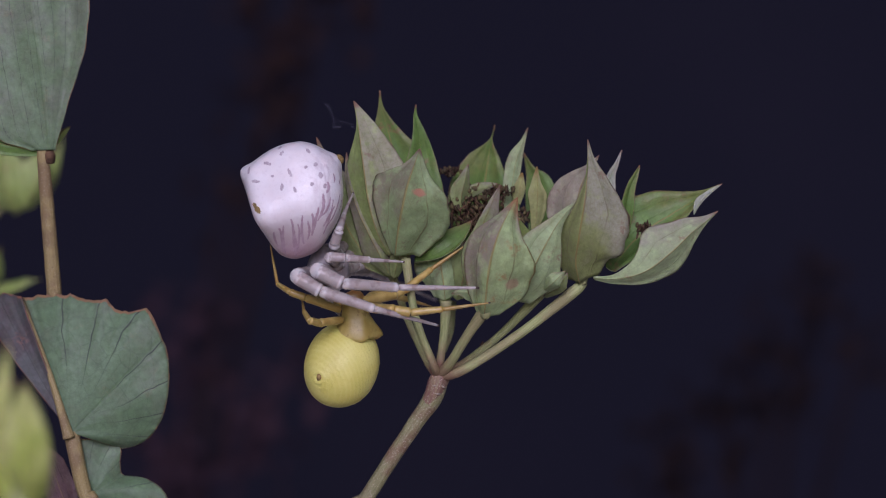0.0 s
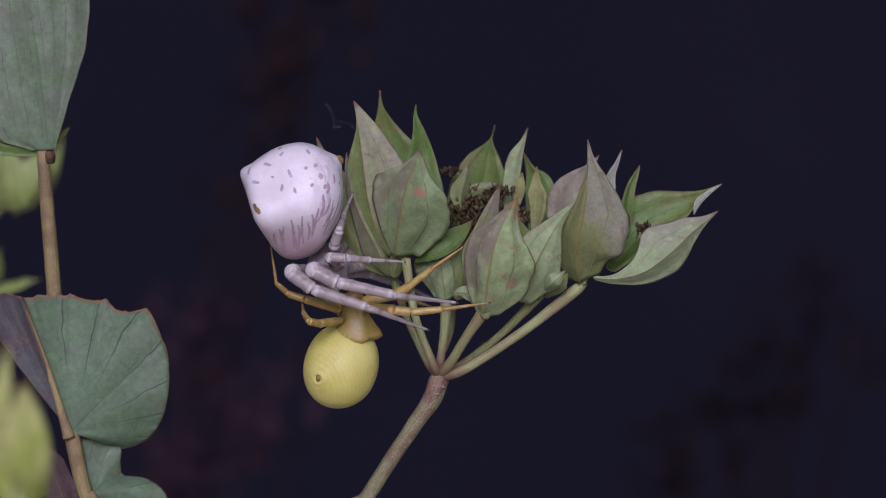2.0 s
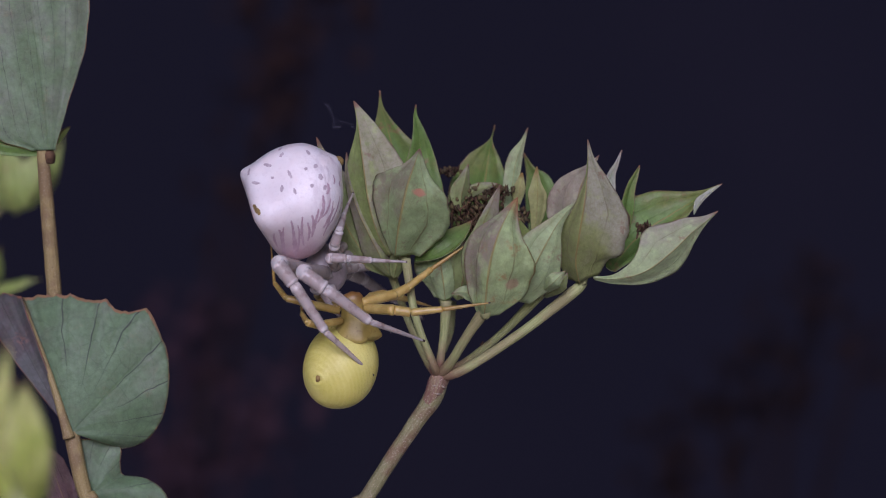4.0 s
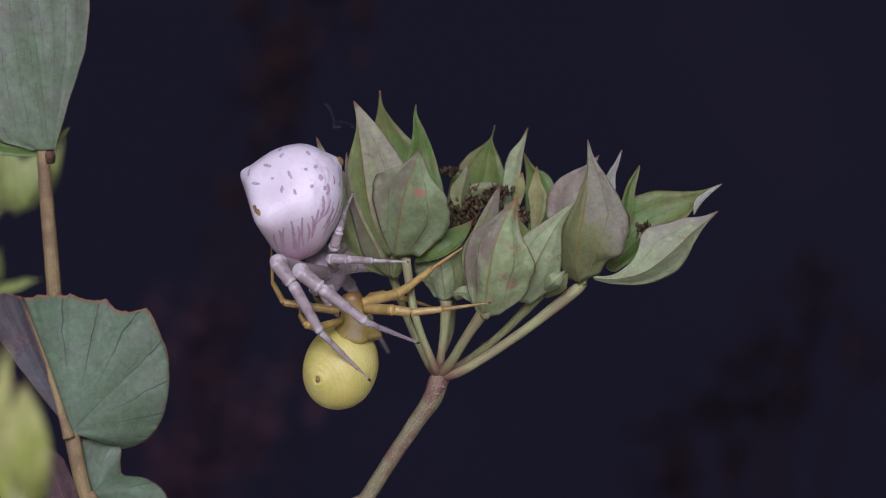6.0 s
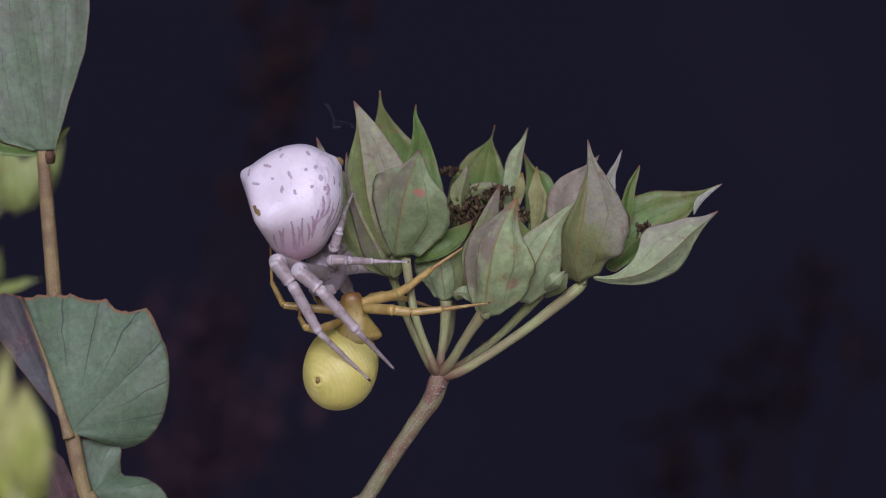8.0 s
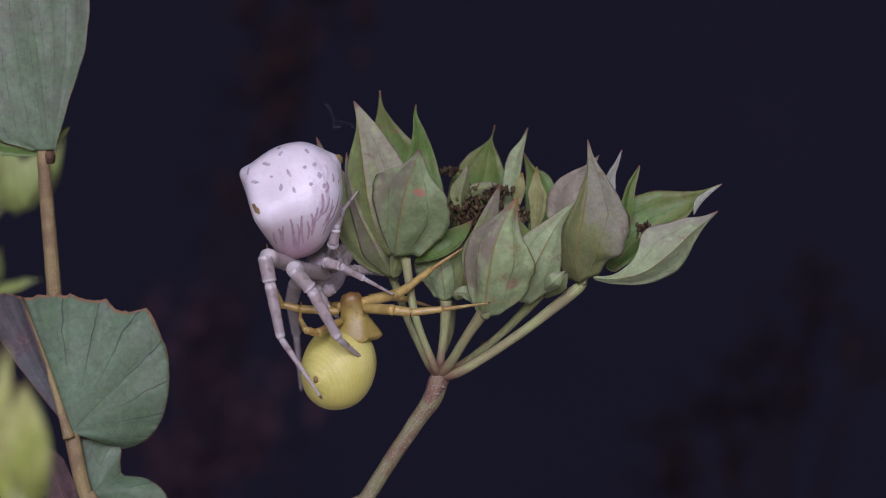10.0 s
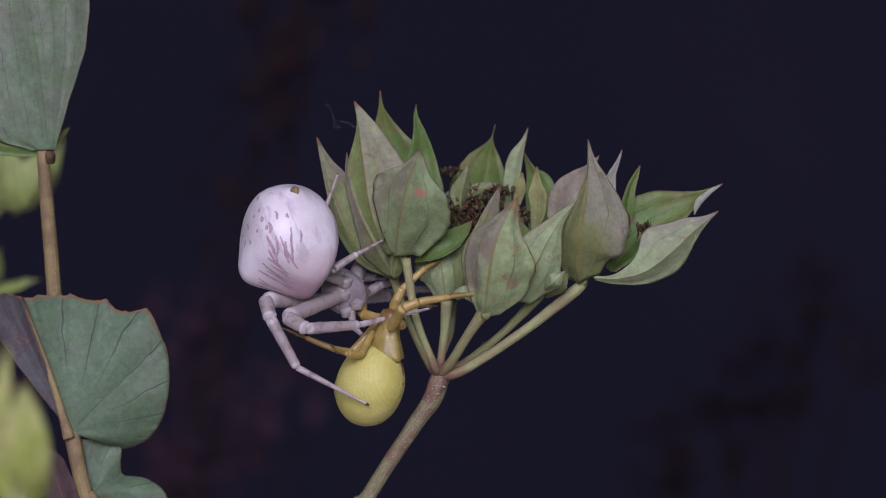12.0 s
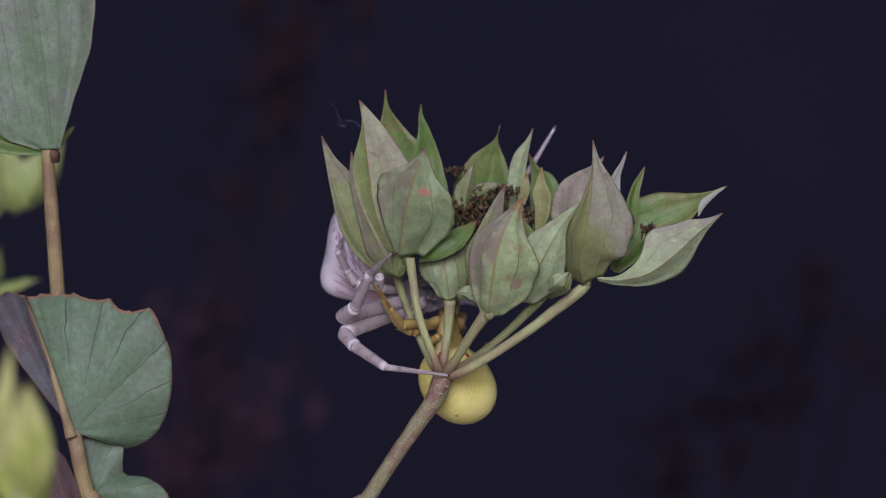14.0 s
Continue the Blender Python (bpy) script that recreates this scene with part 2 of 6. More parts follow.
def white_abdomen():
    k = Nodes("white_abdomen_skin", 0.34, 0.4, 0.25)
    ob = k.coord("Object")
    split = k.tree.nodes.new("ShaderNodeSeparateXYZ")
    k.link(ob, split.inputs[0])
    soft = k.noise(ob, 420.0, 4.0)
    fine = k.noise(ob, 5200.0, 4.0)
    col = k.mix(k.ramp(soft, 0.35, 0.7), (0.665, 0.62, 0.63), (0.765, 0.725, 0.735))
    folds = k.noise(k.scaled(ob, (1.0, 1.0, 0.22)), 1700.0, 3.0)
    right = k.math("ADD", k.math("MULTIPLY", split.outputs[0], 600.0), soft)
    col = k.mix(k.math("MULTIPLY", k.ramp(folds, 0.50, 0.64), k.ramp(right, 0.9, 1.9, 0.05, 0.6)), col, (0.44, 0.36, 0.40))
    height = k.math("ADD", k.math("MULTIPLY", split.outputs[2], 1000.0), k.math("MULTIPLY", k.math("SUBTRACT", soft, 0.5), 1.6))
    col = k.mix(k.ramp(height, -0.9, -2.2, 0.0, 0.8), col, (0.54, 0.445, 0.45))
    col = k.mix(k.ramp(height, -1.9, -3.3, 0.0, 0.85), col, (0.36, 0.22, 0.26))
    col = k.mix(k.ramp(fine, 0.52, 0.72, 0.0, 0.25), col, (0.50, 0.445, 0.46))
    k.bump(k.math("ADD", fine, k.math("MULTIPLY", k.noise(ob, 1500.0, 3.0), 2.0)), 0.35, 0.00008)
    return k.colour(col)


WHITE = white_abdomen()


def ringed(name, mid, ends, fleck):
    """A glassy limb: whiter at its joints, greyer between, with a few brown flecks."""
    k = Nodes(name, 0.24, 0.6, 0.3)
    k.bsdf.inputs["Transmission Weight"].default_value = 0.4
    k.bsdf.inputs["IOR"].default_value = 1.36
    split = k.tree.nodes.new("ShaderNodeSeparateXYZ")
    k.link(k.coord("Generated"), split.inputs[0])
    ob = k.coord("Object")
    off = k.math("ABSOLUTE", k.math("SUBTRACT", split.outputs[0], 0.5))
    soft = k.noise(ob, 900.0, 3.0)
    col = k.mix(k.ramp(k.math("ADD", off, k.math("MULTIPLY", k.math("SUBTRACT", soft, 0.5), 0.22)), 0.36, 0.45), mid, ends)
    col = k.mix(k.ramp(k.noise(ob, 1700.0, 3.0), 0.56, 0.70, 0.0, 0.7), col, fleck)
    fine = k.noise(ob, 9000.0, 2.0)
    k.bump(fine, 0.25, 0.00005)
    return k.colour(col)


LIMB = ringed("pale_limb", (0.50, 0.44, 0.415), (0.78, 0.725, 0.70), (0.33, 0.255, 0.23))
LIMB_TIP = ringed("pale_limb_end", (0.54, 0.475, 0.455), (0.67, 0.61, 0.59), (0.30, 0.215, 0.195))
CLAW = skin("dark_claw", (0.05, 0.035, 0.03), (0.09, 0.06, 0.05), 0.5, 0.0)
CHEST = skin("pale_carapace", (0.22, 0.19, 0.195), (0.36, 0.32, 0.325), 0.35, 0.35, 900.0, 0.5, 0.25)
MARK = skin("purplish_marking", (0.37, 0.255, 0.30), (0.46, 0.335, 0.385), 0.5, 0.0, 2500.0)
DASH = skin("grey_brown_marking", (0.36, 0.30, 0.33), (0.47, 0.41, 0.44), 0.5, 0.0, 2500.0)
TAN = skin("tan_spinneret", (0.24, 0.16, 0.05), (0.12, 0.075, 0.03), 0.6, 0.0, 4000.0)
OCHRE = skin("ochre_marking", (0.27, 0.19, 0.06), (0.12, 0.075, 0.035), 0.6, 0.0, 3000.0)
YELLOW_LIMB = skin("amber_limb", (0.33, 0.235, 0.06), (0.43, 0.325, 0.10), 0.35, 0.4, 1300.0, 0.5, 0.25)
AMBER_TIP = skin("amber_limb_end", (0.27, 0.175, 0.045), (0.36, 0.25, 0.075), 0.4, 0.2, 1300.0, 0.4, 0.25)


def amber_carapace():
    k = Nodes("amber_carapace", 0.42, 0.4, 0.3)
    k.bsdf.inputs["Transmission Weight"].default_value = 0.3
    split = k.tree.nodes.new("ShaderNodeSeparateXYZ")
    k.link(k.coord("Generated"), split.inputs[0])
    ob = k.coord("Object")
    soft = k.noise(ob, 1100.0, 4.0)
    col = k.mix(k.ramp(soft, 0.4, 0.65), (0.39, 0.30, 0.068), (0.51, 0.42, 0.13))
    top = k.math("ADD", split.outputs[2], k.math("MULTIPLY", k.math("SUBTRACT", soft, 0.5), 0.5))
    col = k.mix(k.ramp(top, 0.62, 0.95, 0.0, 0.85), col, (0.19, 0.075, 0.02))
    col = k.mix(k.ramp(k.noise(ob, 2600.0, 2.0), 0.58, 0.7, 0.0, 0.6), col, (0.22, 0.13, 0.03))
    k.bump(k.noise(ob, 5000.0, 3.0), 0.3, 0.00006)
    return k.colour(col)


YELLOW_CHEST = amber_carapace()
RUST = skin("rust_band", (0.24, 0.05, 0.02), (0.33, 0.08, 0.03), 0.5, 0.0, 2500.0)
SILK = skin("silk", (0.35, 0.34, 0.40), (0.45, 0.44, 0.50), 0.5, 0.0)


def yellow_skin():
    k = Nodes("yellow_abdomen_skin", 0.45, 0.4, 0.2)
    ob = k.coord("Object")
    blotch = k.noise(ob, 450.0, 3.0)
    col = k.mix(k.ramp(blotch, 0.35, 0.7), (0.50, 0.46, 0.10), (0.60, 0.565, 0.17))
    wave = k.tree.nodes.new("ShaderNodeTexWave")
    k.link(k.scaled(ob, (1.0, 1.0, 0.55)), wave.inputs["Vector"])
    wave.bands_direction = "DIAGONAL"
    wave.inputs["Scale"].default_value = 1900.0
    wave.inputs["Distortion"].default_value = 2.0
    wave.inputs["Detail Scale"].default_value = 1.5
    fold = wave.outputs["Fac"]
    col = k.mix(k.ramp(fold, 0.3, 0.9, 0.0, 0.10), col, (0.72, 0.68, 0.25))
    fine = k.noise(ob, 8000.0, 3.0)
    col = k.mix(k.ramp(fine, 0.5, 0.75, 0.0, 0.3), col, (0.42, 0.36, 0.06))
    k.bump(k.math("ADD", k.math("ADD", k.math("MULTIPLY", fold, 0.15), fine), k.noise(ob, 2500.0, 3.0)), 0.5, 0.00007)
    return k.colour(col)


YELLOW = yellow_skin()


# near-black navy: the darkness of the distance is put into the colour
def distance_paint():
    k = Nodes("painted_dark_distance", 0.95, 0.05)
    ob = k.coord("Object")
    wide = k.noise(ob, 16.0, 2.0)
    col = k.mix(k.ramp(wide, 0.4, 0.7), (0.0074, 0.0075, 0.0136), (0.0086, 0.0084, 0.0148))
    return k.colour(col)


# unseen ground, kept pale so that it bounces light up to the undersides
def bounce_ground():
    k = Nodes("pale_bounce_ground", 0.95, 0.1)
    ob = k.coord("Object")
    col = k.mix(k.noise(ob, 60.0, 6.0), (0.44, 0.40, 0.34), (0.60, 0.56, 0.48))
    k.bump(k.noise(ob, 300.0, 5.0), 0.6, 0.004)
    return k.colour(col)


# ---- shapes ----
def thing(name, at, label, category, group=""):
    ob = new(name)
    ob.location = at
    ob.empty_display_size = 0.005
    bpy.context.view_layer.update()
    return tagged(ob, label, category, group)


def root_place(ob):
    p = Vector((0, 0, 0))
    while ob:
        p = p + ob.location
        ob = ob.parent
    return p


def mesh_part(name, verts, faces, mats, parent, label="", uvs=None, slots=None, local=False, kind=""):
    """One mesh under a thing or part. verts are world places, or places in the parent's space where local."""
    shift = Vector((0, 0, 0)) if local else root_place(parent)
    me = bpy.data.meshes.new(name)
    me.from_pydata([Vector(v) - shift for v in verts], [], faces)
    for m in mats:
        me.materials.append(m)
    for poly in me.polygons:
        poly.use_smooth = True
        if slots is not None:
            poly.material_index = slots[poly.index]
    if uvs is not None:
        layer = me.uv_layers.new(name="UVMap")
        for loop in me.loops:
            layer.data[loop.index].uv = uvs[loop.vertex_index]
    me.update()
    ob = new(name, me)
    ob.parent = parent
    if label or kind:
        tagged(ob, label, kind=kind)
    return ob


def glide(points, steps):
    """A smooth line through a few points."""
    pts = [np.array(p, float) for p in points]
    pts = [2 * pts[0] - pts[1]] + pts + [2 * pts[-1] - pts[-2]]
    out = []
    for i in range(1, len(pts) - 2):
        for s in range(steps):
            t = s / steps
            a, b, c, d = pts[i - 1:i + 3]
            out.append(0.5 * (2 * b + (c - a) * t + (2 * a - 5 * b + 4 * c - d) * t * t + (3 * b - a - 3 * c + d) * t ** 3))
    out.append(pts[-2])
    return out


def tube(points, radii, sides=12, steps=8, rough=0.0, seed=0):
    """Vertices, faces and UVs of a round stalk through points (metres) with radii (mm)."""
    line = glide(points, steps)
    width = glide([[r] for r in radii], steps)
    verts, faces, uvs = [], [], []
    up = np.array([0.13, 0.97, 0.2])
    run = 0.0
    for i, p in enumerate(line):
        d = line[min(i + 1, len(line) - 1)] - line[max(i - 1, 0)]
        d = d / np.linalg.norm(d)
        a = np.cross(d, up)
        a /= np.linalg.norm(a)
        b = np.cross(d, a)
        if i:
            run += np.linalg.norm(p - line[i - 1])
        for s in range(sides):
            w = 2 * math.pi * s / sides
            r = width[i][0] * MM
            if rough:
                r *= 1 + rough * noise.noise(Vector((math.cos(w) * 2, math.sin(w) * 2, run / MM * 0.9 + seed * 7.1)))
            verts.append(p + r * (math.cos(w) * a + math.sin(w) * b))
            uvs.append((s / sides, run / MM * 0.3))
    n = len(line)
    for i in range(n - 1):
        for s in range(sides):
            t = (s + 1) % sides
            faces.append((i * sides + s, i * sides + t, (i + 1) * sides + t, (i + 1) * sides + s))
    faces.append(tuple(range(sides))[::-1])
    faces.append(tuple((n - 1) * sides + s for s in range(sides)))
    return verts, faces, uvs


def stalk(name, points, radii, mat, parent, label="", rough=0.08, seed=0, sides=14):
    v, f, u = tube(points, radii, sides, 8, rough, seed)
    return mesh_part(name, v, f, [mat], parent, label, u)


def sheet(grid, uv, thick, flip=1.0):
    """A thin solid blade from a grid of places: outer side, inner side and rim. Slot 0 outside, slot 1 inside."""
    nu, nv, _ = grid.shape
    du = np.gradient(grid, axis=0)
    dv = np.gradient(grid, axis=1)
    nrm = np.cross(du, dv)
    size = np.linalg.norm(nrm, axis=2, keepdims=True)
    nrm = flip * nrm / np.maximum(size, 1e-12)
    back = grid - nrm * thick
    verts = list(grid.reshape(-1, 3)) + list(back.reshape(-1, 3))
    uvs = list(map(tuple, uv.reshape(-1, 2))) * 2
    off = nu * nv
    faces, slots = [], []
    for i in range(nu - 1):
        for j in range(nv - 1):
            a, b, c, d = i * nv + j, i * nv + j + 1, (i + 1) * nv + j + 1, (i + 1) * nv + j
            faces.append((a, d, c, b))
            slots.append(0)
            faces.append((a + off, b + off, c + off, d + off))
            slots.append(1)
    edge = [(0, j) for j in range(nv)] + [(i, nv - 1) for i in range(1, nu)] + [(nu - 1, j) for j in range(nv - 2, -1, -1)] + [(i, 0) for i in range(nu - 2, 0, -1)]
    ids = [i * nv + j for i, j in edge]
    for a, b in zip(ids, ids[1:] + ids[:1]):
        faces.append((a, b, b + off, a + off))
        slots.append(0)
    return verts, faces, uvs, slots


def bract(parent, base, tip, out, half, bulge=0.18, cup=55, keel=0.26, curl=0.0, mats=None, name="bract", label="", peak=0.36, point=1.5, seed=0, wave=0.15, nu=34, nv=19, thick=0.09, lean=0.0, lobe=0.0, taper=0.5):
    """A pointed, cupped bract. base, tip: places; out: the way its back faces; half: half width, mm;
    bulge: how far the back bows out, of its length; cup: how far the sides wrap round, degrees; curl: tip outward; lean: midrib sideways."""
    base, tip = np.array(base), np.array(tip)
    axis = tip - base
    length = np.linalg.norm(axis)
    d = axis / length
    n = np.array(out, float)
    n = n - d * n.dot(d)
    n /= np.linalg.norm(n)
    side = np.cross(d, n)
    grid = np.zeros((nu, nv, 3))
    uv = np.zeros((nu, nv, 2))
    half, peak, point, lobe = (q if isinstance(q, tuple) else (q, q) for q in (half, peak, point, lobe))

    def spread(u, k):
        b = point[k]
        a = b * peak[k] / (1 - peak[k])
        wide = (max(u, 1e-4) ** a * (1 - u) ** b) / (peak[k] ** a * (1 - peak[k]) ** b)
        wide *= 1 - taper * min(1.0, max(0.0, (u - 0.66) / 0.26)) ** 1.5
        return half[k] * MM * max(wide, 0.022 if u > 0.5 else 0.10)

    c = radians(cup * 0.68)
    fold = keel + 0.16
    rnd = random.Random(seed * 31 + 5)
    ph = [rnd.uniform(0, 6.28) for _ in range(4)]
    wing = (rnd.uniform(0.95, 1.14), rnd.uniform(0.95, 1.14))
    for i in range(nu):
        u = i / (nu - 1)
        both = spread(u, 0), spread(u, 1)
        mid = base + axis * u + n * length * (bulge * (math.sin(math.pi * u ** 0.7)) + curl * u ** 4) + side * length * lean * math.sin(math.pi * u)
        mid = mid + side * length * (0.012 * math.sin(7 * u + ph[0]) + 0.03 * math.sin(math.pi * max(0.0, u - 0.7) / 0.3) * math.sin(ph[1]))
        for j in range(nv):
            v = 2 * j / (nv - 1) - 1
            cc = c * (1 - 0.35 * u)
            w = both[0 if v < 0 else 1]
            lat = w * math.sin(cc * v) / math.sin(cc)
            dep = -w * (1 - math.cos(cc * v)) / math.sin(cc) - fold * w * (abs(v) ** 1.15)
            dep += 0.22 * w * max(0.0, abs(v) - 0.72) / 0.28 * u
            dep += wave * w * abs(v) ** 3 * math.sin(9 * u + ph[1] + (2 if v > 0 else 0)) + 0.03 * w * math.sin(5 * v + ph[2])
            lat *= (1 + 0.04 * math.sin(17 * u + ph[3] + 3 * v) + 0.018 * math.sin(43 * u + ph[0])) * wing[0 if v < 0 else 1]
            q = mid + side * lat + n * dep - d * lobe[0 if v < 0 else 1] * w * abs(v) ** 1.5 * (1 - u) ** 3
            crumple = noise.noise(Vector(q) / MM * 0.8 + Vector((seed * 3.7, 0, 0))) * 0.20 + noise.noise(Vector(q) / MM * 2.6 + Vector((seed, 0, 5))) * 0.05
            grid[i, j] = q + n * crumple * MM * min(1.0, 6 * u) * (1 - 0.55 * abs(v)) * (1 - 0.5 * u)
            uv[i, j] = (0.5 + 0.5 * v, u)
    verts, faces, uvs, slots = sheet(grid, uv, thick * MM, -1.0)
    ob = mesh_part(name, verts, faces, mats or [BRACT_OUT, BRACT_IN], parent, label, uvs, slots)
    if keel > 0.15:
        crease(ob.data, nu, nv)
    return ob


def petal(parent, rib, left, right, mats, seed, fold=(25, 20), curve=0.3, out=(0, -1, 0), lobe=(0.0, 0.0), name="bract", label="", nu=40, nv=21, thick=0.085):
    """A pointed bract on a bent midrib. rib: places from base to tip, mm; left, right: its half widths at those places, seen
    from the front; fold: how far each half leans back from the keel, degrees; curve: how it cups; out: the way its back faces."""
    line = [np.array(V(*g)) for g in glide(rib, 12)]
    wide = [[g[0] for g in glide([[w] for w in side], 12)] for side in (left, right)]
    n_all = len(line) - 1
    rnd = random.Random(seed * 31 + 5)
    ph = [rnd.uniform(0, 6.28) for _ in range(6)]
    slope = [math.tan(radians(q)) for q in fold]
    grid = np.zeros((nu, nv, 3))
    uv = np.zeros((nu, nv, 2))
    thin = np.zeros((nu, nv, 1))
    for i in range(nu):
        u = i / (nu - 1)
        s = u * n_all
        k = min(int(s), n_all - 1)
        mid = line[k] + (line[k + 1] - line[k]) * (s - k)
        d = line[min(k + 2, n_all)] - line[max(k - 1, 0)]
        d /= np.linalg.norm(d)
        n = np.array(out, float)
        n = n - d * n.dot(d)
        n /= np.linalg.norm(n)
        side = np.cross(d, n)
        turned = side.dot(np.cross(d, (0, -1, 0))) < 0
        for j in range(nv):
            v = 2 * j / (nv - 1) - 1
            h = (0 if v < 0 else 1) if not turned else (1 if v < 0 else 0)
            w = max(np.interp(s, (k, k + 1), (wide[h][k], wide[h][k + 1])), 0.012) * MM
            a = abs(v)
            ragged = 1 + a * (0.012 * math.sin(19 * u + ph[h]) + 0.010 * math.sin(53 * u + ph[2 + h]))
            dep = w * (slope[h] * a + curve * a * a) - 0.16 * w * max(0.0, a - 0.7) / 0.3
            dep += w * (0.07 * a * math.sin(8 * u + ph[4] + 2 * h) + 0.035 * math.sin(7 * v + 3 * u + ph[5]))
            q = mid + side * w * v * ragged - n * dep - d * lobe[h] * w * a ** 1.5 * (1 - u) ** 3
            crumple = noise.noise(Vector(q) / MM * 0.9 + Vector((seed * 3.7, 0, 0))) * 0.13 + noise.noise(Vector(q) / MM * 2.4 + Vector((seed, 0, 5))) * 0.035
            grid[i, j] = q + n * crumple * MM * min(1.0, 6 * u) * min(1.0, w / MM)
            uv[i, j] = (0.5 + 0.5 * (v if not turned else -v), u)
            thin[i, j] = thick * MM * (1 - 0.62 * a) * (1 - 0.5 * u)
    verts, faces, uvs, slots = sheet(grid, uv, thin, -1.0)
    ob = mesh_part(name, verts, faces, mats, parent, label, uvs, slots)
    if max(fold) > 20:
        crease(ob.data, nu, nv)
    return ob


def crease(me, nu, nv):
    """Keeps the fold along a bract's midrib crisp on its outer side."""
    line = {i * nv + nv // 2 for i in range(nu)}
    sharp = me.attributes.new("sharp_edge", "BOOLEAN", "EDGE")
    for e in me.edges:
        if e.vertices[0] in line and e.vertices[1] in line:
            sharp.data[e.index].value = True


def fan(parent, base, right, up, out, span, reach, mats, teeth=(), hollow=0.0, roll=0.0, name="leaf", label="", seed=0, nu=30, nv=140, thick=0.14):
    """A broad blade that spreads from its stalk. span: first and last angle from right, degrees; reach: its length at even
    steps of that span, mm; teeth: angles of the points left between bites, each with the depth of the bite that follows it;
    hollow: how far it dishes; roll: its margin bends to out."""
    base = np.array(base)
    right, up, out = (np.array(q, float) / np.linalg.norm(q) for q in (right, up, out))
    grid = np.zeros((nu, nv, 3))
    uv = np.zeros((nu, nv, 2))
    thin = np.zeros((nu, nv, 1))
    lengths = [g[0] for g in glide([[r] for r in reach], 24)]
    for j in range(nv):
        v = j / (nv - 1)
        deg = span[0] + (span[1] - span[0]) * v
        r = np.interp(v, np.linspace(0, 1, len(lengths)), lengths)
        for (a, bite), (b, _) in zip(teeth, teeth[1:]):
            if a <= deg < b:
                f = (deg - a) / (b - a)
                r -= bite * (4 * f * (1 - f)) ** 0.6 * (1 + 0.3 * noise.noise(Vector((deg * 0.35, seed, 0))))
        r += 0.05 * noise.noise(Vector((deg * 0.8, seed, 3))) + 0.03 * noise.noise(Vector((deg * 2.3, seed, 7)))
        ray = right * math.cos(radians(deg)) + up * math.sin(radians(deg))
        for i in range(nu):
            u = i / (nu - 1)
            rr = r * MM * u
            bend = hollow * (u * u) * (2 * v - 1) ** 2 + roll * u ** 3 + (0.25 * math.sin(5 * v + 3 * u + seed) + 0.10 * math.sin(23 * v)) * u * (span[1] - span[0]) / 140
            bend += 0.12 * max(0.0, u - 0.9) / 0.1 * noise.noise(Vector((deg * 0.25, seed, 9)))
            grid[i, j] = base + ray * rr + out * bend * MM
            uv[i, j] = (v, u * 0.99)
            thin[i, j] = thick * MM * (1 - 0.6 * u)
    verts, faces, uvs, slots = sheet(grid, uv, thin)
    return mesh_part(name, verts, faces, mats, parent, label, uvs, slots)


def ball(radii, rings=14, sides=20, shape=None):
    """A closed round body in mm, before scaling; shape(direction) gives a factor."""
    verts, faces = [], []
    for i in range(rings + 1):
        th = math.pi * i / rings
        for s in range(sides):
            ph = 2 * math.pi * s / sides
            d = Vector((math.sin(th) * math.cos(ph), math.sin(th) * math.sin(ph), math.cos(th)))
            k = shape(d) if shape else 1.0
            verts.append(Vector((d.x * radii[0], d.y * radii[1], d.z * radii[2])) * k)
    for i in range(rings):
        for s in range(sides):
            t = (s + 1) % sides
            a, b, c, d = i * sides + s, i * sides + t, (i + 1) * sides + t, (i + 1) * sides + s
            if i == 0:
                faces.append((a, d, c))
            elif i == rings - 1:
                faces.append((a, d, b))
            else:
                faces.append((a, d, c, b))
    return verts, faces


def florets(parent, centre, spread, count, seed, mats=None, tall=1.0):
    """Dried flowers and small fruits crowded in a flower head, as one mass."""
    rnd = random.Random(seed)
    verts, faces, slots = [], [], []
    for n in range(count):
        at = centre + Vector([max(-1.45, min(1.45, rnd.gauss(0, 0.9))) * w for w in spread]) * MM
        pod = rnd.random() < 0.26
        size = rnd.uniform(0.08, 0.15) if pod else rnd.uniform(0.02, 0.06)
        turn = Euler((rnd.uniform(-0.9, 0.9), rnd.uniform(-0.9, 0.9), rnd.uniform(0, 6))).to_matrix()
        long = rnd.uniform(1.1, 1.6) if pod else rnd.uniform(2.0, 7.0)
        v, f = ball((size, size * 0.8, size * long), 6, 8, lambda d: 1 + 0.22 * math.cos(5 * math.atan2(d.y, d.x)) * (1 - abs(d.z)))
        o = len(verts)
        verts += [at + turn @ q * MM for q in v]
        faces += [tuple(o + i for i in q) for q in f]
        slots += [1 if pod else 0] * len(f)
    return mesh_part("floret", verts, faces, mats or [HUSK, POD], parent, "dried brown florets and small green fruits", slots=slots, kind="stuff")


def umbellet(parent, base, towards, size=0.55, label=""):
    """The small knob that holds a ring of bracts; the bracts are its parts."""
    size = size * 0.5
    turn = Vector(towards).to_track_quat("Z", "Y").to_matrix()
    v, f = ball((size, size, size * 1.2), 8, 14, lambda d: 1 + 0.12 * math.cos(5 * math.atan2(d.y, d.x)))
    return mesh_part("umbellet", [base + turn @ q * MM for q in v], f, [KNOB], parent, label)


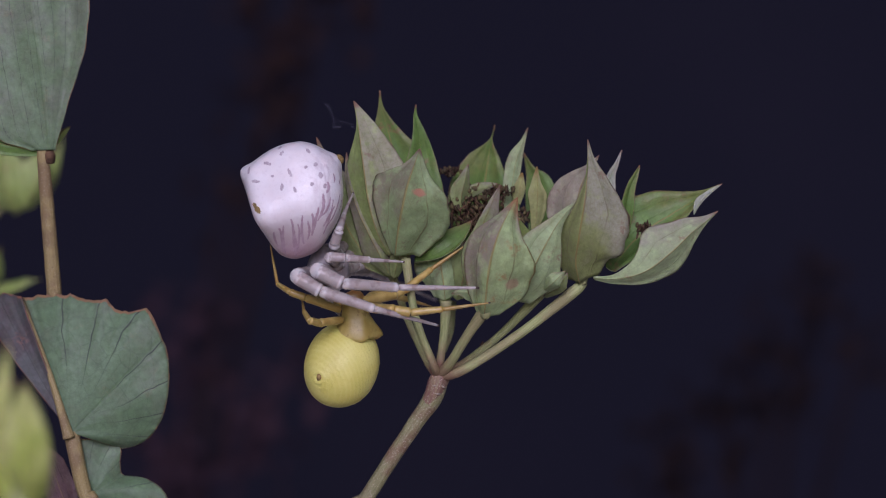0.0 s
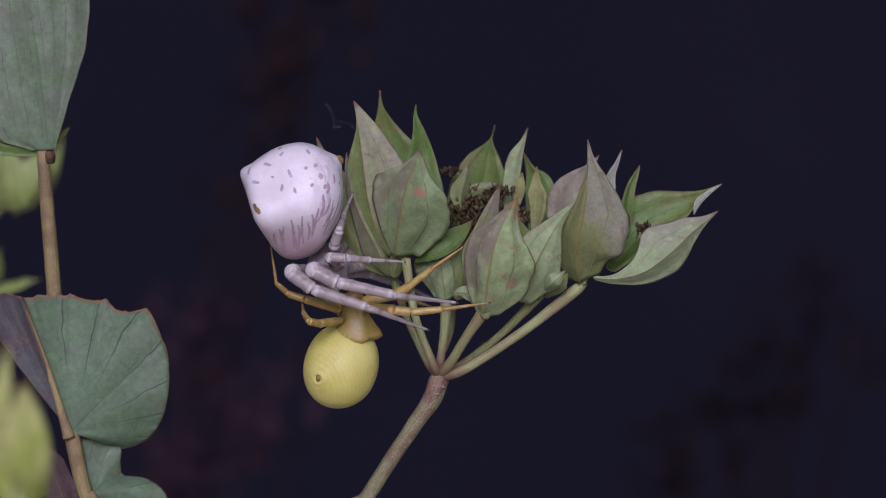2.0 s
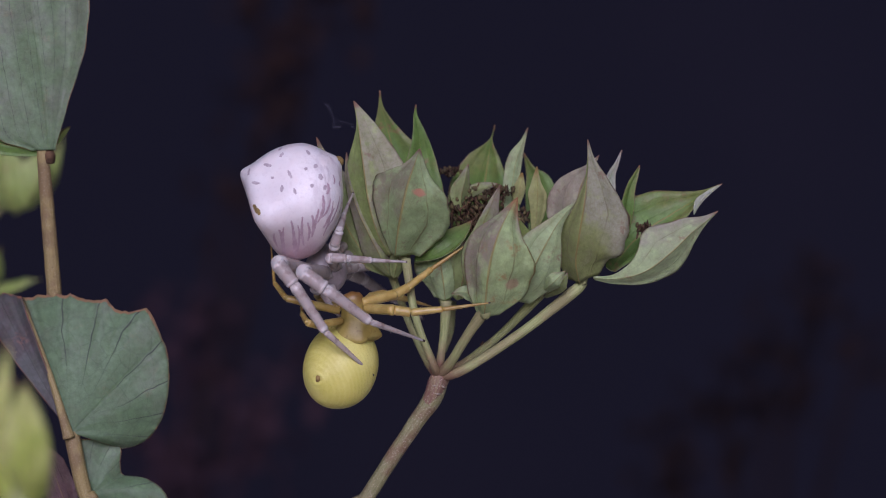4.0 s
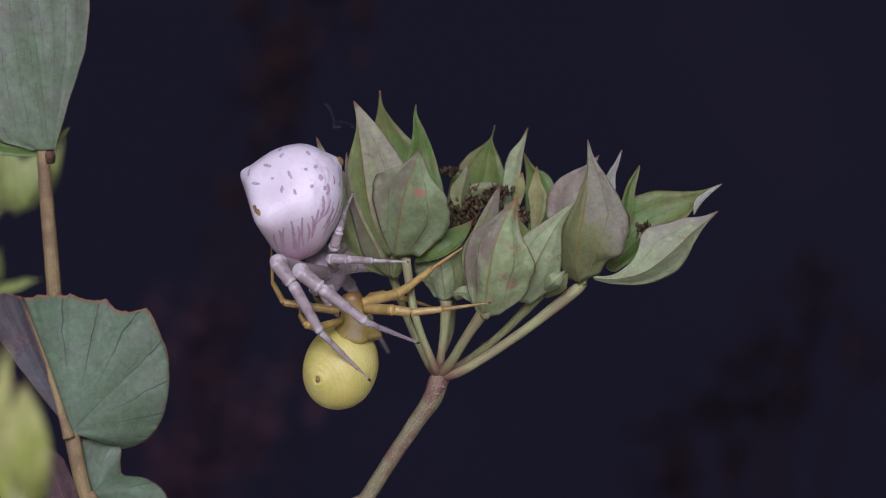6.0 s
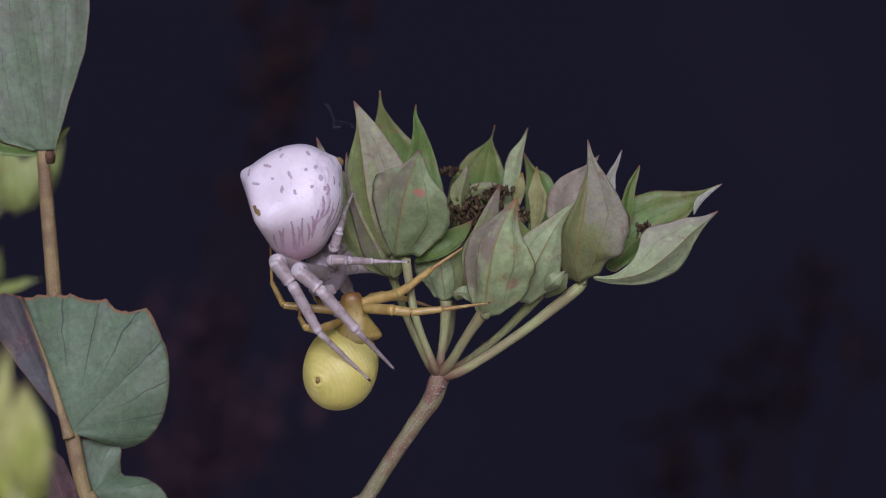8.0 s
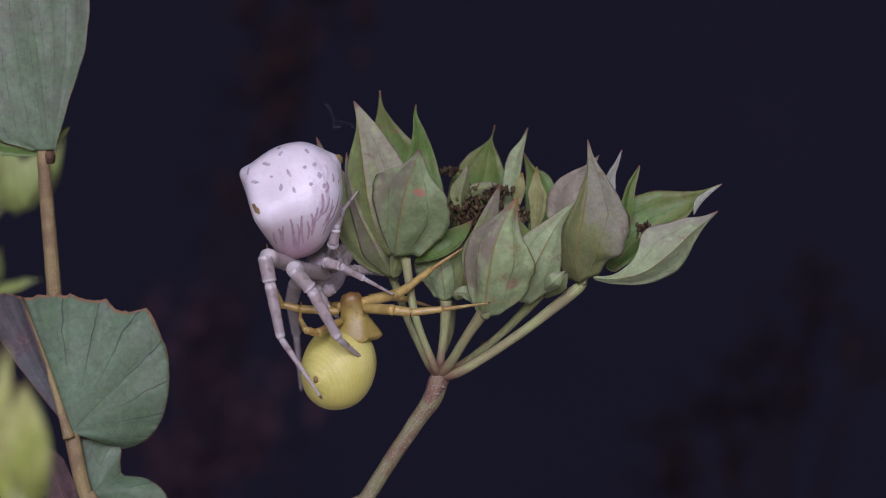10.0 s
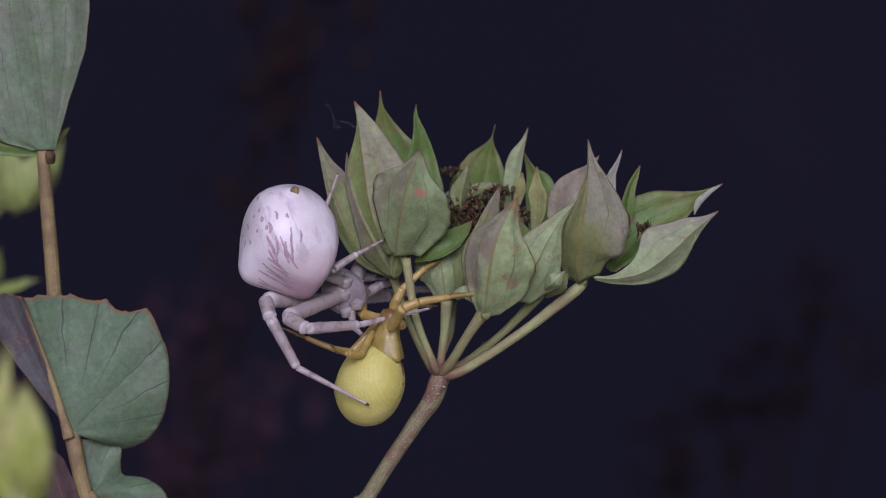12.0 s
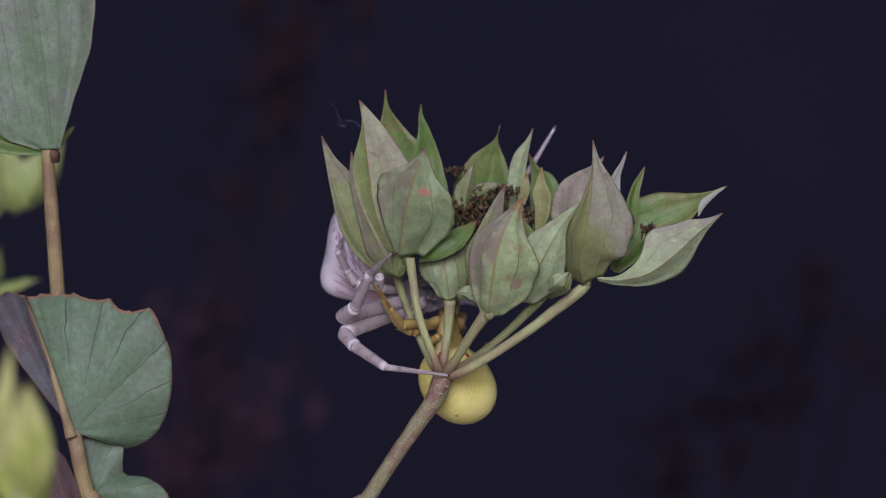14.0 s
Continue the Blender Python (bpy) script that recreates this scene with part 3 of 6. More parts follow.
# ---- setting ----
# added out of view; its pale colour lights the plants from below
def make_ground():
    n = 40
    xs = np.sign(np.linspace(-1, 1, n)) * np.abs(np.linspace(-1, 1, n)) ** 4 * 60
    verts = [(x, y, 0.0) for y in xs for x in xs]
    faces = [(i * n + j, i * n + j + 1, (i + 1) * n + j + 1, (i + 1) * n + j) for i in range(n - 1) for j in range(n - 1)]
    me = bpy.data.meshes.new("ground")
    me.from_pydata(verts, [], faces)
    me.materials.append(bounce_ground())
    tagged(new("ground", me), "unseen ground under the plants, made pale to bounce light up", "ground", kind="structure")


# upright sheet added in place of the dark distance; it hides sky behind
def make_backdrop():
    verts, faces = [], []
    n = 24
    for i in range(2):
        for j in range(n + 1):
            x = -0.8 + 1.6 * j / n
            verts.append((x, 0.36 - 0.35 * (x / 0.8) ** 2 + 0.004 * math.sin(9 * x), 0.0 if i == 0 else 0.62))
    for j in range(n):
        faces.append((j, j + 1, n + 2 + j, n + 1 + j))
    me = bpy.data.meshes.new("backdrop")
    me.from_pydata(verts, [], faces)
    me.materials.append(distance_paint())
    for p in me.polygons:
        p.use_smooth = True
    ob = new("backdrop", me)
    tagged(ob, "added sheet painted dark navy for the unlit distance", "backdrop", kind="structure")


# leaves of the far shrubs: their shade is put into the near-black colours
SHADED_LEAF = skin("shaded_dead_leaf", (0.0092, 0.0063, 0.0076), (0.0130, 0.0083, 0.0092), 0.95, 0.0, 60.0, 0.05, 0.5)
SHADED_RUST = skin("shaded_rust_leaf", (0.0150, 0.0092, 0.0100), (0.0205, 0.0112, 0.0112), 0.95, 0.0, 60.0, 0.05, 0.5)
SHADED_PLUM = skin("shaded_plum_leaf", (0.025, 0.0150, 0.0225), (0.035, 0.0195, 0.026), 0.95, 0.0, 60.0, 0.05, 0.5)


def make_far_shrub(foot, limbs, mat, seed, label):
    """A dead shrub far behind: bent twigs from the ground, crowded with curled leaves round a few points."""
    rnd = random.Random(seed)
    plant = thing("dead_shrub", V(foot, limbs[0][1], -GROUND), label, "shrub", "dead shrubs far behind")
    for x, y, z, spread, count in limbs:
        v, f, u = tube([V(foot, y, -GROUND), V(foot * 0.7 + x * 0.3 + rnd.uniform(-4, 4), y, (z - GROUND) * 0.5), V(x, y, z), V(x + rnd.uniform(-3, 3), y, z + spread)], [0.9, 0.5, 0.3, 0.15], 6, 5)
        twig = mesh_part("twig", v, f, [mat], plant, uvs=u)
        verts, faces = [], []
        for _ in range(count):
            at = V(x + rnd.gauss(0, spread * 0.62), y + rnd.gauss(0, 3), z + rnd.gauss(0, spread * 0.62))
            turn = Euler((rnd.uniform(-2, 2), rnd.uniform(-3, 3), rnd.uniform(0, 6))).to_matrix()
            long, half = rnd.uniform(1.6, 3.4), rnd.uniform(0.6, 1.3)
            leaf = [Vector((long * (i / 4 - 0.5), half * math.sin(math.pi * min(1.0, 0.06 + i / 4 * 0.92)) * k, 0.35 * abs(k) * half + 0.5 * (i / 4 - 0.5) ** 2 * long)) for i in range(5) for k in (-1, 0, 1)]
            faces += [tuple(len(verts) + q for q in (i * 3 + k, i * 3 + k + 1, i * 3 + k + 4, i * 3 + k + 3)) for i in range(4) for k in range(2)]
            verts += [at + turn @ q * MM for q in leaf]
        mesh_part("foliage", verts, faces, [mat], twig, "curled dead leaves", kind="stuff")


make_ground()
make_backdrop()
make_far_shrub(-34, [(-18, 205, 25, 6, 50), (-13, 208, 33, 5, 36), (-21, 202, 16, 5, 24), (-26, 206, 6, 4, 12)], SHADED_RUST, 5, "rust-brown dead shrub, coloured dark for shade, out of focus in the distance")
make_far_shrub(-34, [(-30, 200, -10, 5, 26), (-23, 202, -21, 5, 32), (-33, 198, -26, 6, 40), (-18, 204, -14, 4, 10)], SHADED_PLUM, 6, "plum-brown dead shrub, coloured dark for shade, out of focus in the distance")
make_far_shrub(40, [(43, 205, -4, 4, 18), (39, 202, -13, 5, 34), (33, 206, -19, 5, 34), (26, 204, -25, 5, 36), (48, 200, -12, 4, 12)], SHADED_LEAF, 7, "brown dead shrub, coloured blackish for shade, out of focus in the distance")


# ---- the flower head ----
def make_umbel():
    foot = V(-20.5, 0, -GROUND)
    plant = thing("flower_stalk", foot, "dried flower head of pointed green bracts on a reddish stalk", "plant")
    node = V(-0.26, 0, -7.11)
    stalk("stem", [foot - Vector((0, 0, 0.8 * MM)), V(-15, 0, -40), V(-6.41, 0, -17.36), V(-4.28, 0, -14.01), V(-2.78, 0, -11.65), V(-1.24, 0, -9.38), V(-0.48, 0, -8.20), V(-0.03, 0, -6.83)],
          [0.8, 0.6, 0.45, 0.43, 0.43, 0.47, 0.55, 0.40], STALK, plant, "brownish stem with red flecks and pale dots", 0.10, 1, 18)

    stalk("node", [V(-1.02, -0.05, -9.03), V(-0.57, -0.12, -8.26), V(-0.22, -0.12, -7.37), V(0.00, -0.1, -6.66)], [0.36, 0.50, 0.56, 0.38], STALK_RED, plant, "reddish swollen node", 0.2, 14, 18)

    for i, (x, z, turn) in enumerate([(-0.15, -7.35, 20), (0.12, -7.0, 35), (-0.45, -7.7, 10), (0.30, -7.25, 60), (-0.30, -8.15, 25), (0.0, -7.75, 50)]):
        c, e = math.cos(radians(turn)) * 0.22, math.sin(radians(turn)) * 0.14
        stalk("scar", [V(x - c, -0.50 + 0.1 * abs(x), z + e), V(x, -0.64, z), V(x + c, -0.50 + 0.1 * abs(x), z - e * 0.4)], [0.03, 0.055, 0.03], SCAR, plant, "pale crescent leaf scar", 0.2, 60 + i, 8)

    def ray(points, radii, seed):
        stalk("ray", points, radii, RAY, plant, rough=0.07, seed=seed)

    ray([node, V(-0.83, 1, -6.54), V(-1.90, 2, -4.32), V(-2.96, 1.5, -1.32)], [0.30, 0.20, 0.19, 0.25], 2)
    ray([node, V(-0.60, -1.2, -6.31), V(-1.55, -1.5, -3.77), V(-2.09, -1.5, -0.54)], [0.32, 0.23, 0.22, 0.27], 3)
    ray([node, V(-0.16, 0.5, -6.37), V(0.06, 0.6, -4.77), V(0.19, 0.2, -2.91)], [0.36, 0.24, 0.25, 0.33], 4)
    ray([node, V(-0.23, 1.5, -6.40), V(0.39, 3.2, -4.83), V(0.52, 4, -3.06)], [0.30, 0.2, 0.2, 0.26], 9)
    ray([node, V(0.35, -1.2, -6.47), V(1.44, -3, -4.68), V(2.68, -4.2, -2.84)], [0.38, 0.28, 0.28, 0.40], 5)
    ray([node, V(0.99, 0.5, -6.55), V(3.2, -0.5, -4.85), V(5.35, -1.5, -2.65)], [0.34, 0.21, 0.22, 0.30], 6)
    ray([node, V(1.14, -1, -6.78), V(4.30, -1.5, -4.74), V(7.20, -2, -2.46), V(7.85, -1.6, -1.87)], [0.42, 0.28, 0.27, 0.33, 0.28], 7)

    # the head beside the white spider
    f = umbellet(plant, V(-2.89, 1, -1.40), (-0.3, 0, 1), 0.5)
    petal(f, [(-3.01, 0.8, -1.51), (-4.28, 0, -0.45), (-5.47, -0.6, 1.3), (-6.23, -0.8, 3.21), (-6.81, -0.4, 4.97), (-7.15, 0, 6.32)],
          [0.16, 0.64, 0.64, 0.35, 0.13, 0.03], [0.26, 1.44, 1.91, 1.53, 0.54, 0.03], [BRACT_OUT, BRACT_IN], 1, (30, 25), 0.3)
    petal(f, [(-2.94, 0, -1.56), (-3.56, -0.8, -0.35), (-4.25, -1.1, 0.98), (-4.88, -1.2, 2.41), (-5.36, -1, 4.09), (-5.44, -0.7, 5.44)],
          [0.16, 0.86, 0.6, 0.35, 0.16, 0.03], [0.16, 0.7, 1.27, 0.95, 0.32, 0.03], [BRACT_PURPLE, BRACT_IN], 2, (40, 15), 0.3)
    petal(f, [(-2.7, 1.5, -1.51), (-3.04, 2.6, 0.03), (-3.7, 3.2, 2.3), (-4.19, 3.2, 4.25), (-4.41, 3, 5.54)],
          [0.26, 1.29, 1.62, 0.71, 0.06], [0.26, 1.29, 1.62, 0.78, 0.06], [BRACT_OUT, BRACT_IN], 3, (30, 30), 0.4, out=(0, 1, 0))
    petal(f, [(-2.77, -0.3, -1.62), (-2.57, -1, -0.79), (-2.28, -1.2, 0.03), (-2.03, -1, 0.92)],
          [0.22, 0.48, 0.54, 0.06], [0.25, 0.57, 0.51, 0.06], [BRACT_OUT, BRACT_IN], 4, (25, 25), 0.3)

    # the front head with the spotted bract
    a = umbellet(plant, V(-2.22, -1.4, -0.54), (0, 0, 1), 0.45)
    petal(a, [(-2.71, -2.2, -0.38), (-2.54, -3.2, 0.82), (-2.28, -3.9, 2.22), (-1.93, -4.2, 3.62), (-1.56, -3.9, 4.72), (-1.29, -3.3, 5.58)],
          [0.16, 1.13, 1.78, 1.84, 0.59, 0.03], [1.45, 2.54, 2.72, 2.15, 0.81, 0.03], [BRACT_SPOT, BRACT_IN], 5, (34, 14), 0.22, lobe=(0.1, 0.16))
    petal(a, [(-2.98, -1, -0.35), (-3.67, -1.4, 0.82), (-4.17, -1.8, 2.56), (-4.49, -1.8, 4.77), (-4.75, -1.4, 6.84), (-5.01, -1, 8.32)],
          [0.13, 0.35, 0.95, 0.98, 0.13, 0.03], [0.32, 1.58, 2.37, 2.21, 1.05, 0.03], [BRACT_KEEL, BRACT_IN], 6, (48, 12), 0.2)
    petal(a, [(-2.22, 1.5, 0.03), (-2.32, 2, 2.29), (-2.58, 2.4, 4.56), (-3.04, 2.4, 6.33), (-3.48, 2, 7.93), (-3.6, 1.6, 9.04)],
          [0.32, 1.29, 1.94, 1.36, 0.29, 0.03], [0.32, 1.29, 1.94, 0.87, 0.16, 0.03], [BRACT_OUT, BRACT_IN], 7, (15, 20), 0.2, out=(-0.1, 1, 0))
    petal(a, [(-1.73, 0.5, 0.03), (-1.25, 1.2, 2.28), (-1.16, 1.6, 4.54), (-1.38, 1.6, 6.37), (-1.58, 1.5, 7.56), (-1.54, 1.3, 8.22)],
          [0.32, 1.28, 0.97, 0.35, 0.1, 0.03], [0.32, 1.28, 0.93, 0.51, 0.16, 0.03], [BRACT_OUT, BRACT_IN], 8, (50, 15), 0.2, out=(0.1, 1, 0))
    petal(a, [(-1.56, -0.8, -0.73), (-0.38, -1.3, -0.54), (0.67, -1.3, 0), (1.33, -0.9, 0.79), (1.62, -0.4, 1.59)],
          [0.19, 0.82, 1.08, 0.7, 0.03], [0.1, 0.13, 0.16, 0.13, 0.03], [BRACT_PALE, BRACT_IN], 9, (30, 50), 0.3, out=(0.3, 0.85, -0.35))

    # the head behind, with its florets in view
    b = umbellet(plant, V(0.10, 2.2, -2.82), (0.1, 0, 1), 0.7)
    petal(b, [(0.13, 0, -2.94), (0.03, -0.6, -2.03), (-0.13, -0.8, -0.92), (-0.26, -0.2, 0.35), (-0.29, 0.6, 1.47)],
          [0.6, 1.25, 1.5, 1.3, 0.2], [0.7, 1.45, 1.85, 1.6, 0.2], [BRACT_PALE, BRACT_IN], 10, (28, 28), 0.4)
    petal(b, [(0.77, 0.3, -2.91), (1.08, -0.8, -1.87), (1.3, -1, -0.6), (1.4, -0.5, 0.51)],
          [0.3, 1.0, 1.2, 0.2], [0.3, 1.0, 1.1, 0.2], [BRACT_OUT, BRACT_IN], 11, (25, 25), 0.4)
    petal(b, [(2.07, -2.9, -3.3), (1.69, -3.4, -2.66), (1.13, -3.5, -2.38), (0.47, -3.1, -2.48)],
          [0.13, 0.38, 0.31, 0.03], [0.13, 0.44, 0.38, 0.03], [BRACT_PALE, BRACT_IN], 21, (20, 25), 0.4)
    petal(b, [(1.76, 4, -0.94), (2.16, 4.8, 1.34), (2.39, 5, 3.64), (2.62, 4.9, 5.27), (2.78, 4.6, 6.31), (3, 4.3, 7.18)],
          [0.33, 1.8, 1.96, 1.24, 0.13, 0.03], [0.33, 1.64, 1.51, 0.72, 0.1, 0.03], [BRACT_OUT, BRACT_IN], 12, (20, 25), 0.2, out=(0, 1, 0))
    petal(b, [(4.22, 2, 0.35), (4.01, 2.6, 2.3), (4.01, 2.8, 3.92), (4.24, 2.7, 5.21), (4.59, 2.5, 6.17), (4.84, 2.3, 6.91)],
          [0.26, 0.55, 0.55, 0.52, 0.16, 0.03], [0.26, 0.39, 0.39, 0.32, 0.13, 0.03], [BRACT_PALE, BRACT_IN], 13, (15, 30), 0.2)
    petal(b, [(5.26, 4.5, 0.36), (5.44, 5, 2.33), (5.27, 5, 3.8), (4.97, 4.8, 4.61), (4.67, 4.5, 5.55)],
          [0.26, 0.65, 0.52, 0.2, 0.03], [0.26, 1.31, 1.05, 0.39, 0.03], [BRACT_OUT, BRACT_IN], 14, (20, 20), 0.3, out=(0, 1, 0))
    petal(b, [(5.16, 0.8, 0.93), (5.3, 0.2, 2.11), (5.33, -0.1, 3.06), (5.33, 0, 3.86), (5.31, 0.3, 4.67)],
          [0.19, 0.38, 0.54, 0.35, 0.03], [0.19, 0.51, 0.54, 0.19, 0.03], [BRACT_STRAW, BRACT_IN], 16, (30, 30), 0.3)
    petal(b, [(4.22, 1.6, 2.54), (4.37, 1.4, 3.41), (4.5, 1.4, 4.34)],
          [0.19, 0.39, 0.06], [0.19, 0.32, 0.06], [BRACT_STRAW, BRACT_IN], 15, (25, 25), 0.3)
    petal(b, [(0.99, 1, 2.12), (1.06, 0.6, 3.07), (1.25, 0.5, 3.94), (1.44, 0.5, 4.8)],
          [0.19, 0.7, 0.42, 0.03], [0.19, 0.45, 0.26, 0.03], [BRACT_OUT, BRACT_IN], 36, (10, 55), 0.2)
    petal(b, [(0.71, 1.5, 2.41), (1.6, 1, 3.21), (2.5, 1, 3.53), (3.11, 1.2, 3.72)],
          [0.16, 0.38, 0.29, 0.03], [0.13, 0.29, 0.19, 0.03], [BRACT_OUT, BRACT_IN], 37, (25, 25), 0.3)
    florets(b, V(1.95, 1.2, 2.0), (1.0, 0.7, 0.62), 620, 3)
    florets(b, V(0.45, 2.5, 4.45), (0.42, 0.5, 0.12), 70, 4)
    florets(b, V(2.75, 1.6, 3.35), (0.85, 0.4, 0.16), 160, 7)
    florets(b, V(4.60, 1.2, 1.90), (0.22, 0.3, 0.25), 30, 6)

    # the low middle head
    c = umbellet(plant, V(2.35, -4.0, -3.55), (0.2, -0.2, 1), 0.6)
    petal(c, [(2.25, -4, -3.81), (2.30, -4.7, -3.25), (2.36, -5.2, -2.45), (2.53, -6, -0.9), (2.96, -6.2, 0.65), (3.53, -5.7, 1.89), (4.1, -5, 2.86)],
          [0.4, 0.8, 1.1, 1.45, 1.3, 0.46, 0.03], [0.9, 1.9, 2.35, 2.55, 1.95, 0.8, 0.03], [BRACT_SCAR, BRACT_IN], 17, (36, 14), 0.25)
    petal(c, [(3.79, -3.4, -2.88), (4.71, -4.4, -1.53), (5.47, -4.8, -0.12), (6.26, -4.6, 1.28), (7, -4, 2.22), (7.75, -3.2, 2.92)],
          [0.25, 1.09, 1.4, 0.65, 0.22, 0.03], [1.0, 1.6, 1.2, 0.42, 0.14, 0.03], [BRACT_PALE, BRACT_IN], 18, (18, 35), 0.25)
    petal(c, [(1.6, -3, -2.48), (1.69, -3.6, -0.59), (2.06, -3.8, 0.97), (2.63, -3.4, 2.38), (3.17, -3, 3.58)],
          [0.25, 0.72, 0.41, 0.22, 0.03], [0.25, 1.25, 1.25, 0.56, 0.03], [BRACT_PURPLE, BRACT_IN], 19, (35, 20), 0.3)
    petal(c, [(2.65, -2, -3.13), (3.37, -0.8, -1.24), (3.86, 0, 0.67), (4.19, 0.4, 1.79)],
          [0.25, 1.27, 1.12, 0.1], [0.25, 1.27, 1.12, 0.1], [BRACT_OUT, BRACT_IN], 20, (30, 30), 0.4, out=(0, 1, 0))

    # the small head tucked behind it
    e = umbellet(plant, V(5.40, -1.7, -2.60), (0.2, 0, 1), 0.5)
    petal(e, [(5.31, -1.8, -2.59), (5.9, -4.4, -2.01), (6.4, -4.6, -1.54), (6.76, -4.2, -1.23)],
          [0.16, 0.47, 0.41, 0.03], [0.19, 0.44, 0.31, 0.03], [BRACT_PALE, BRACT_IN], 22, (20, 30), 0.4)
    petal(e, [(5.64, -1.2, -2.7), (6.32, -3.2, -2.18), (6.72, -3.4, -1.67), (6.93, -3.0, -1.3)],
          [0.16, 0.25, 0.19, 0.03], [0.19, 0.41, 0.28, 0.03], [BRACT_OUT, BRACT_IN], 24, (20, 30), 0.4)

    # the outer head, wide open
    d = umbellet(plant, V(7.77, -2, -1.74), (0.2, 0, 1), 0.6)
    petal(d, [(7.58, -2.6, -1.89), (7.33, -3.6, -0.75), (7.48, -4.3, 0.65), (7.73, -4.5, 2.21), (7.93, -4.2, 3.78), (8.04, -3.7, 5.04), (8.03, -3.2, 6.09)],
          [0.57, 0.91, 1.03, 0.56, 0.12, 0.06, 0.03], [1.2, 2.4, 2.68, 2.62, 1.56, 0.41, 0.03], [BRACT_SHADE, BRACT_IN], 25, (42, 12), 0.25, lobe=(0.1, 0.1))
    petal(d, [(7.81, -1, -0.92), (7.47, -1.6, 1.3), (7.63, -1.6, 3.2), (8.28, -1.2, 4.57), (8.77, -0.8, 5.27)],
          [0.32, 1.49, 1.52, 0.35, 0.03], [0.32, 0.95, 0.95, 0.32, 0.03], [BRACT_MAUVE, BRACT_IN], 26, (20, 20), 0.4)
    petal(d, [(9.2, 1.5, 1.32), (9.34, 1.2, 3.08), (9.56, 1, 4.27), (9.87, 0.9, 4.91), (10.13, 0.8, 5.61)],
          [0.26, 0.45, 0.19, 0.1, 0.03], [0.26, 0.45, 0.26, 0.13, 0.03], [BRACT_BLEACHED, BRACT_IN], 27, (35, 20), 0.2)
    petal(d, [(10.27, 0.5, 0.67), (10.35, 0.3, 2.27), (10.54, 0.2, 3.39), (10.86, 0.2, 4.12), (11.12, 0.3, 4.73)],
          [0.19, 0.38, 0.29, 0.19, 0.03], [0.19, 0.38, 0.29, 0.16, 0.03], [BRACT_STRAW, BRACT_IN], 28, (35, 35), 0.3, out=(-0.2, 1, 0))
    petal(d, [(9.42, -0.5, -1.24), (10.75, 0.6, 0.35), (12.22, 1, 1.48), (13.66, 1, 2.34), (14.76, 0.6, 3.07), (15.78, 0.2, 3.67)],
          [0.32, 2.05, 1.83, 1.06, 0.29, 0.03], [0.32, 1.28, 1.28, 0.67, 0.16, 0.03], [BRACT_PALE, BRACT_IN], 29, (15, 25), 0.2, out=(0.1, 0.9, -0.3))
    petal(d, [(14.16, -0.1, 1.95), (14.46, -0.3, 2.58), (15.04, -0.3, 3.19), (15.76, 0, 3.67)],
          [0.03, 0.29, 0.16, 0.03], [0.03, 0.1, 0.1, 0.03], [BRACT_BLEACHED, BRACT_IN], 31, (20, 30), 0.2)
    petal(d, [(8.37, -2.6, -1.61), (9.59, -3.4, -1.66), (11.12, -4, -1.28), (12.52, -4.1, -0.28), (13.79, -3.8, 0.91), (14.6, -3.4, 1.54), (15.29, -3, 2.1)],
          [0.09, 0.31, 1.12, 1.87, 1.06, 0.38, 0.03], [0.12, 0.34, 0.76, 1.04, 0.52, 0.14, 0.03], [BRACT_WING, BRACT_IN], 30, (14, 50), 0.2)
    florets(d, V(11.24, -1.6, 1.1), (0.26, 0.3, 0.22), 60, 5)

    # threads of silk and a crumb caught on the rays
    rnd = random.Random(12)
    beads, bead_faces = [], []
    way = glide([V(-4.95, -1, 6.82), V(-5.17, -1, 7.01), V(-5.43, -1, 7.17), V(-5.68, -1, 7.11), V(-5.93, -1, 6.82), V(-6.09, -1, 6.95), V(-6.19, -1, 7.49), V(-6.38, -1, 7.90), V(-6.60, -1, 8.12)], 8)
    for q in way:
        for _ in range(rnd.choice((0, 1, 1, 2))):
            at = Vector(q) + Vector((rnd.gauss(0, 0.06), rnd.gauss(0, 0.06), rnd.gauss(0, 0.06))) * MM
            size = rnd.uniform(0.004, 0.014)
            v, fc = ball((size * rnd.uniform(0.6, 2.2), size, size), 4, 6)
            turn = Euler((0, rnd.uniform(-1.5, 1.5), 0)).to_matrix()
            bead_faces += [tuple(len(beads) + i for i in f) for f in fc]
            beads += [at + turn @ p * MM for p in v]
    mesh_part("silk_strand", beads, bead_faces, [SILK], plant, "loose beaded wisp of spider silk", kind="stuff")
    v, fc = ball((0.14, 0.12, 0.16), 6, 8, lambda q: 1 + 0.3 * math.sin(5 * q.x + 3 * q.z))
    mesh_part("crumb", [V(2.27, 0.6, -5.41) + q * MM for q in v], fc, [HUSK], plant)
    return plant


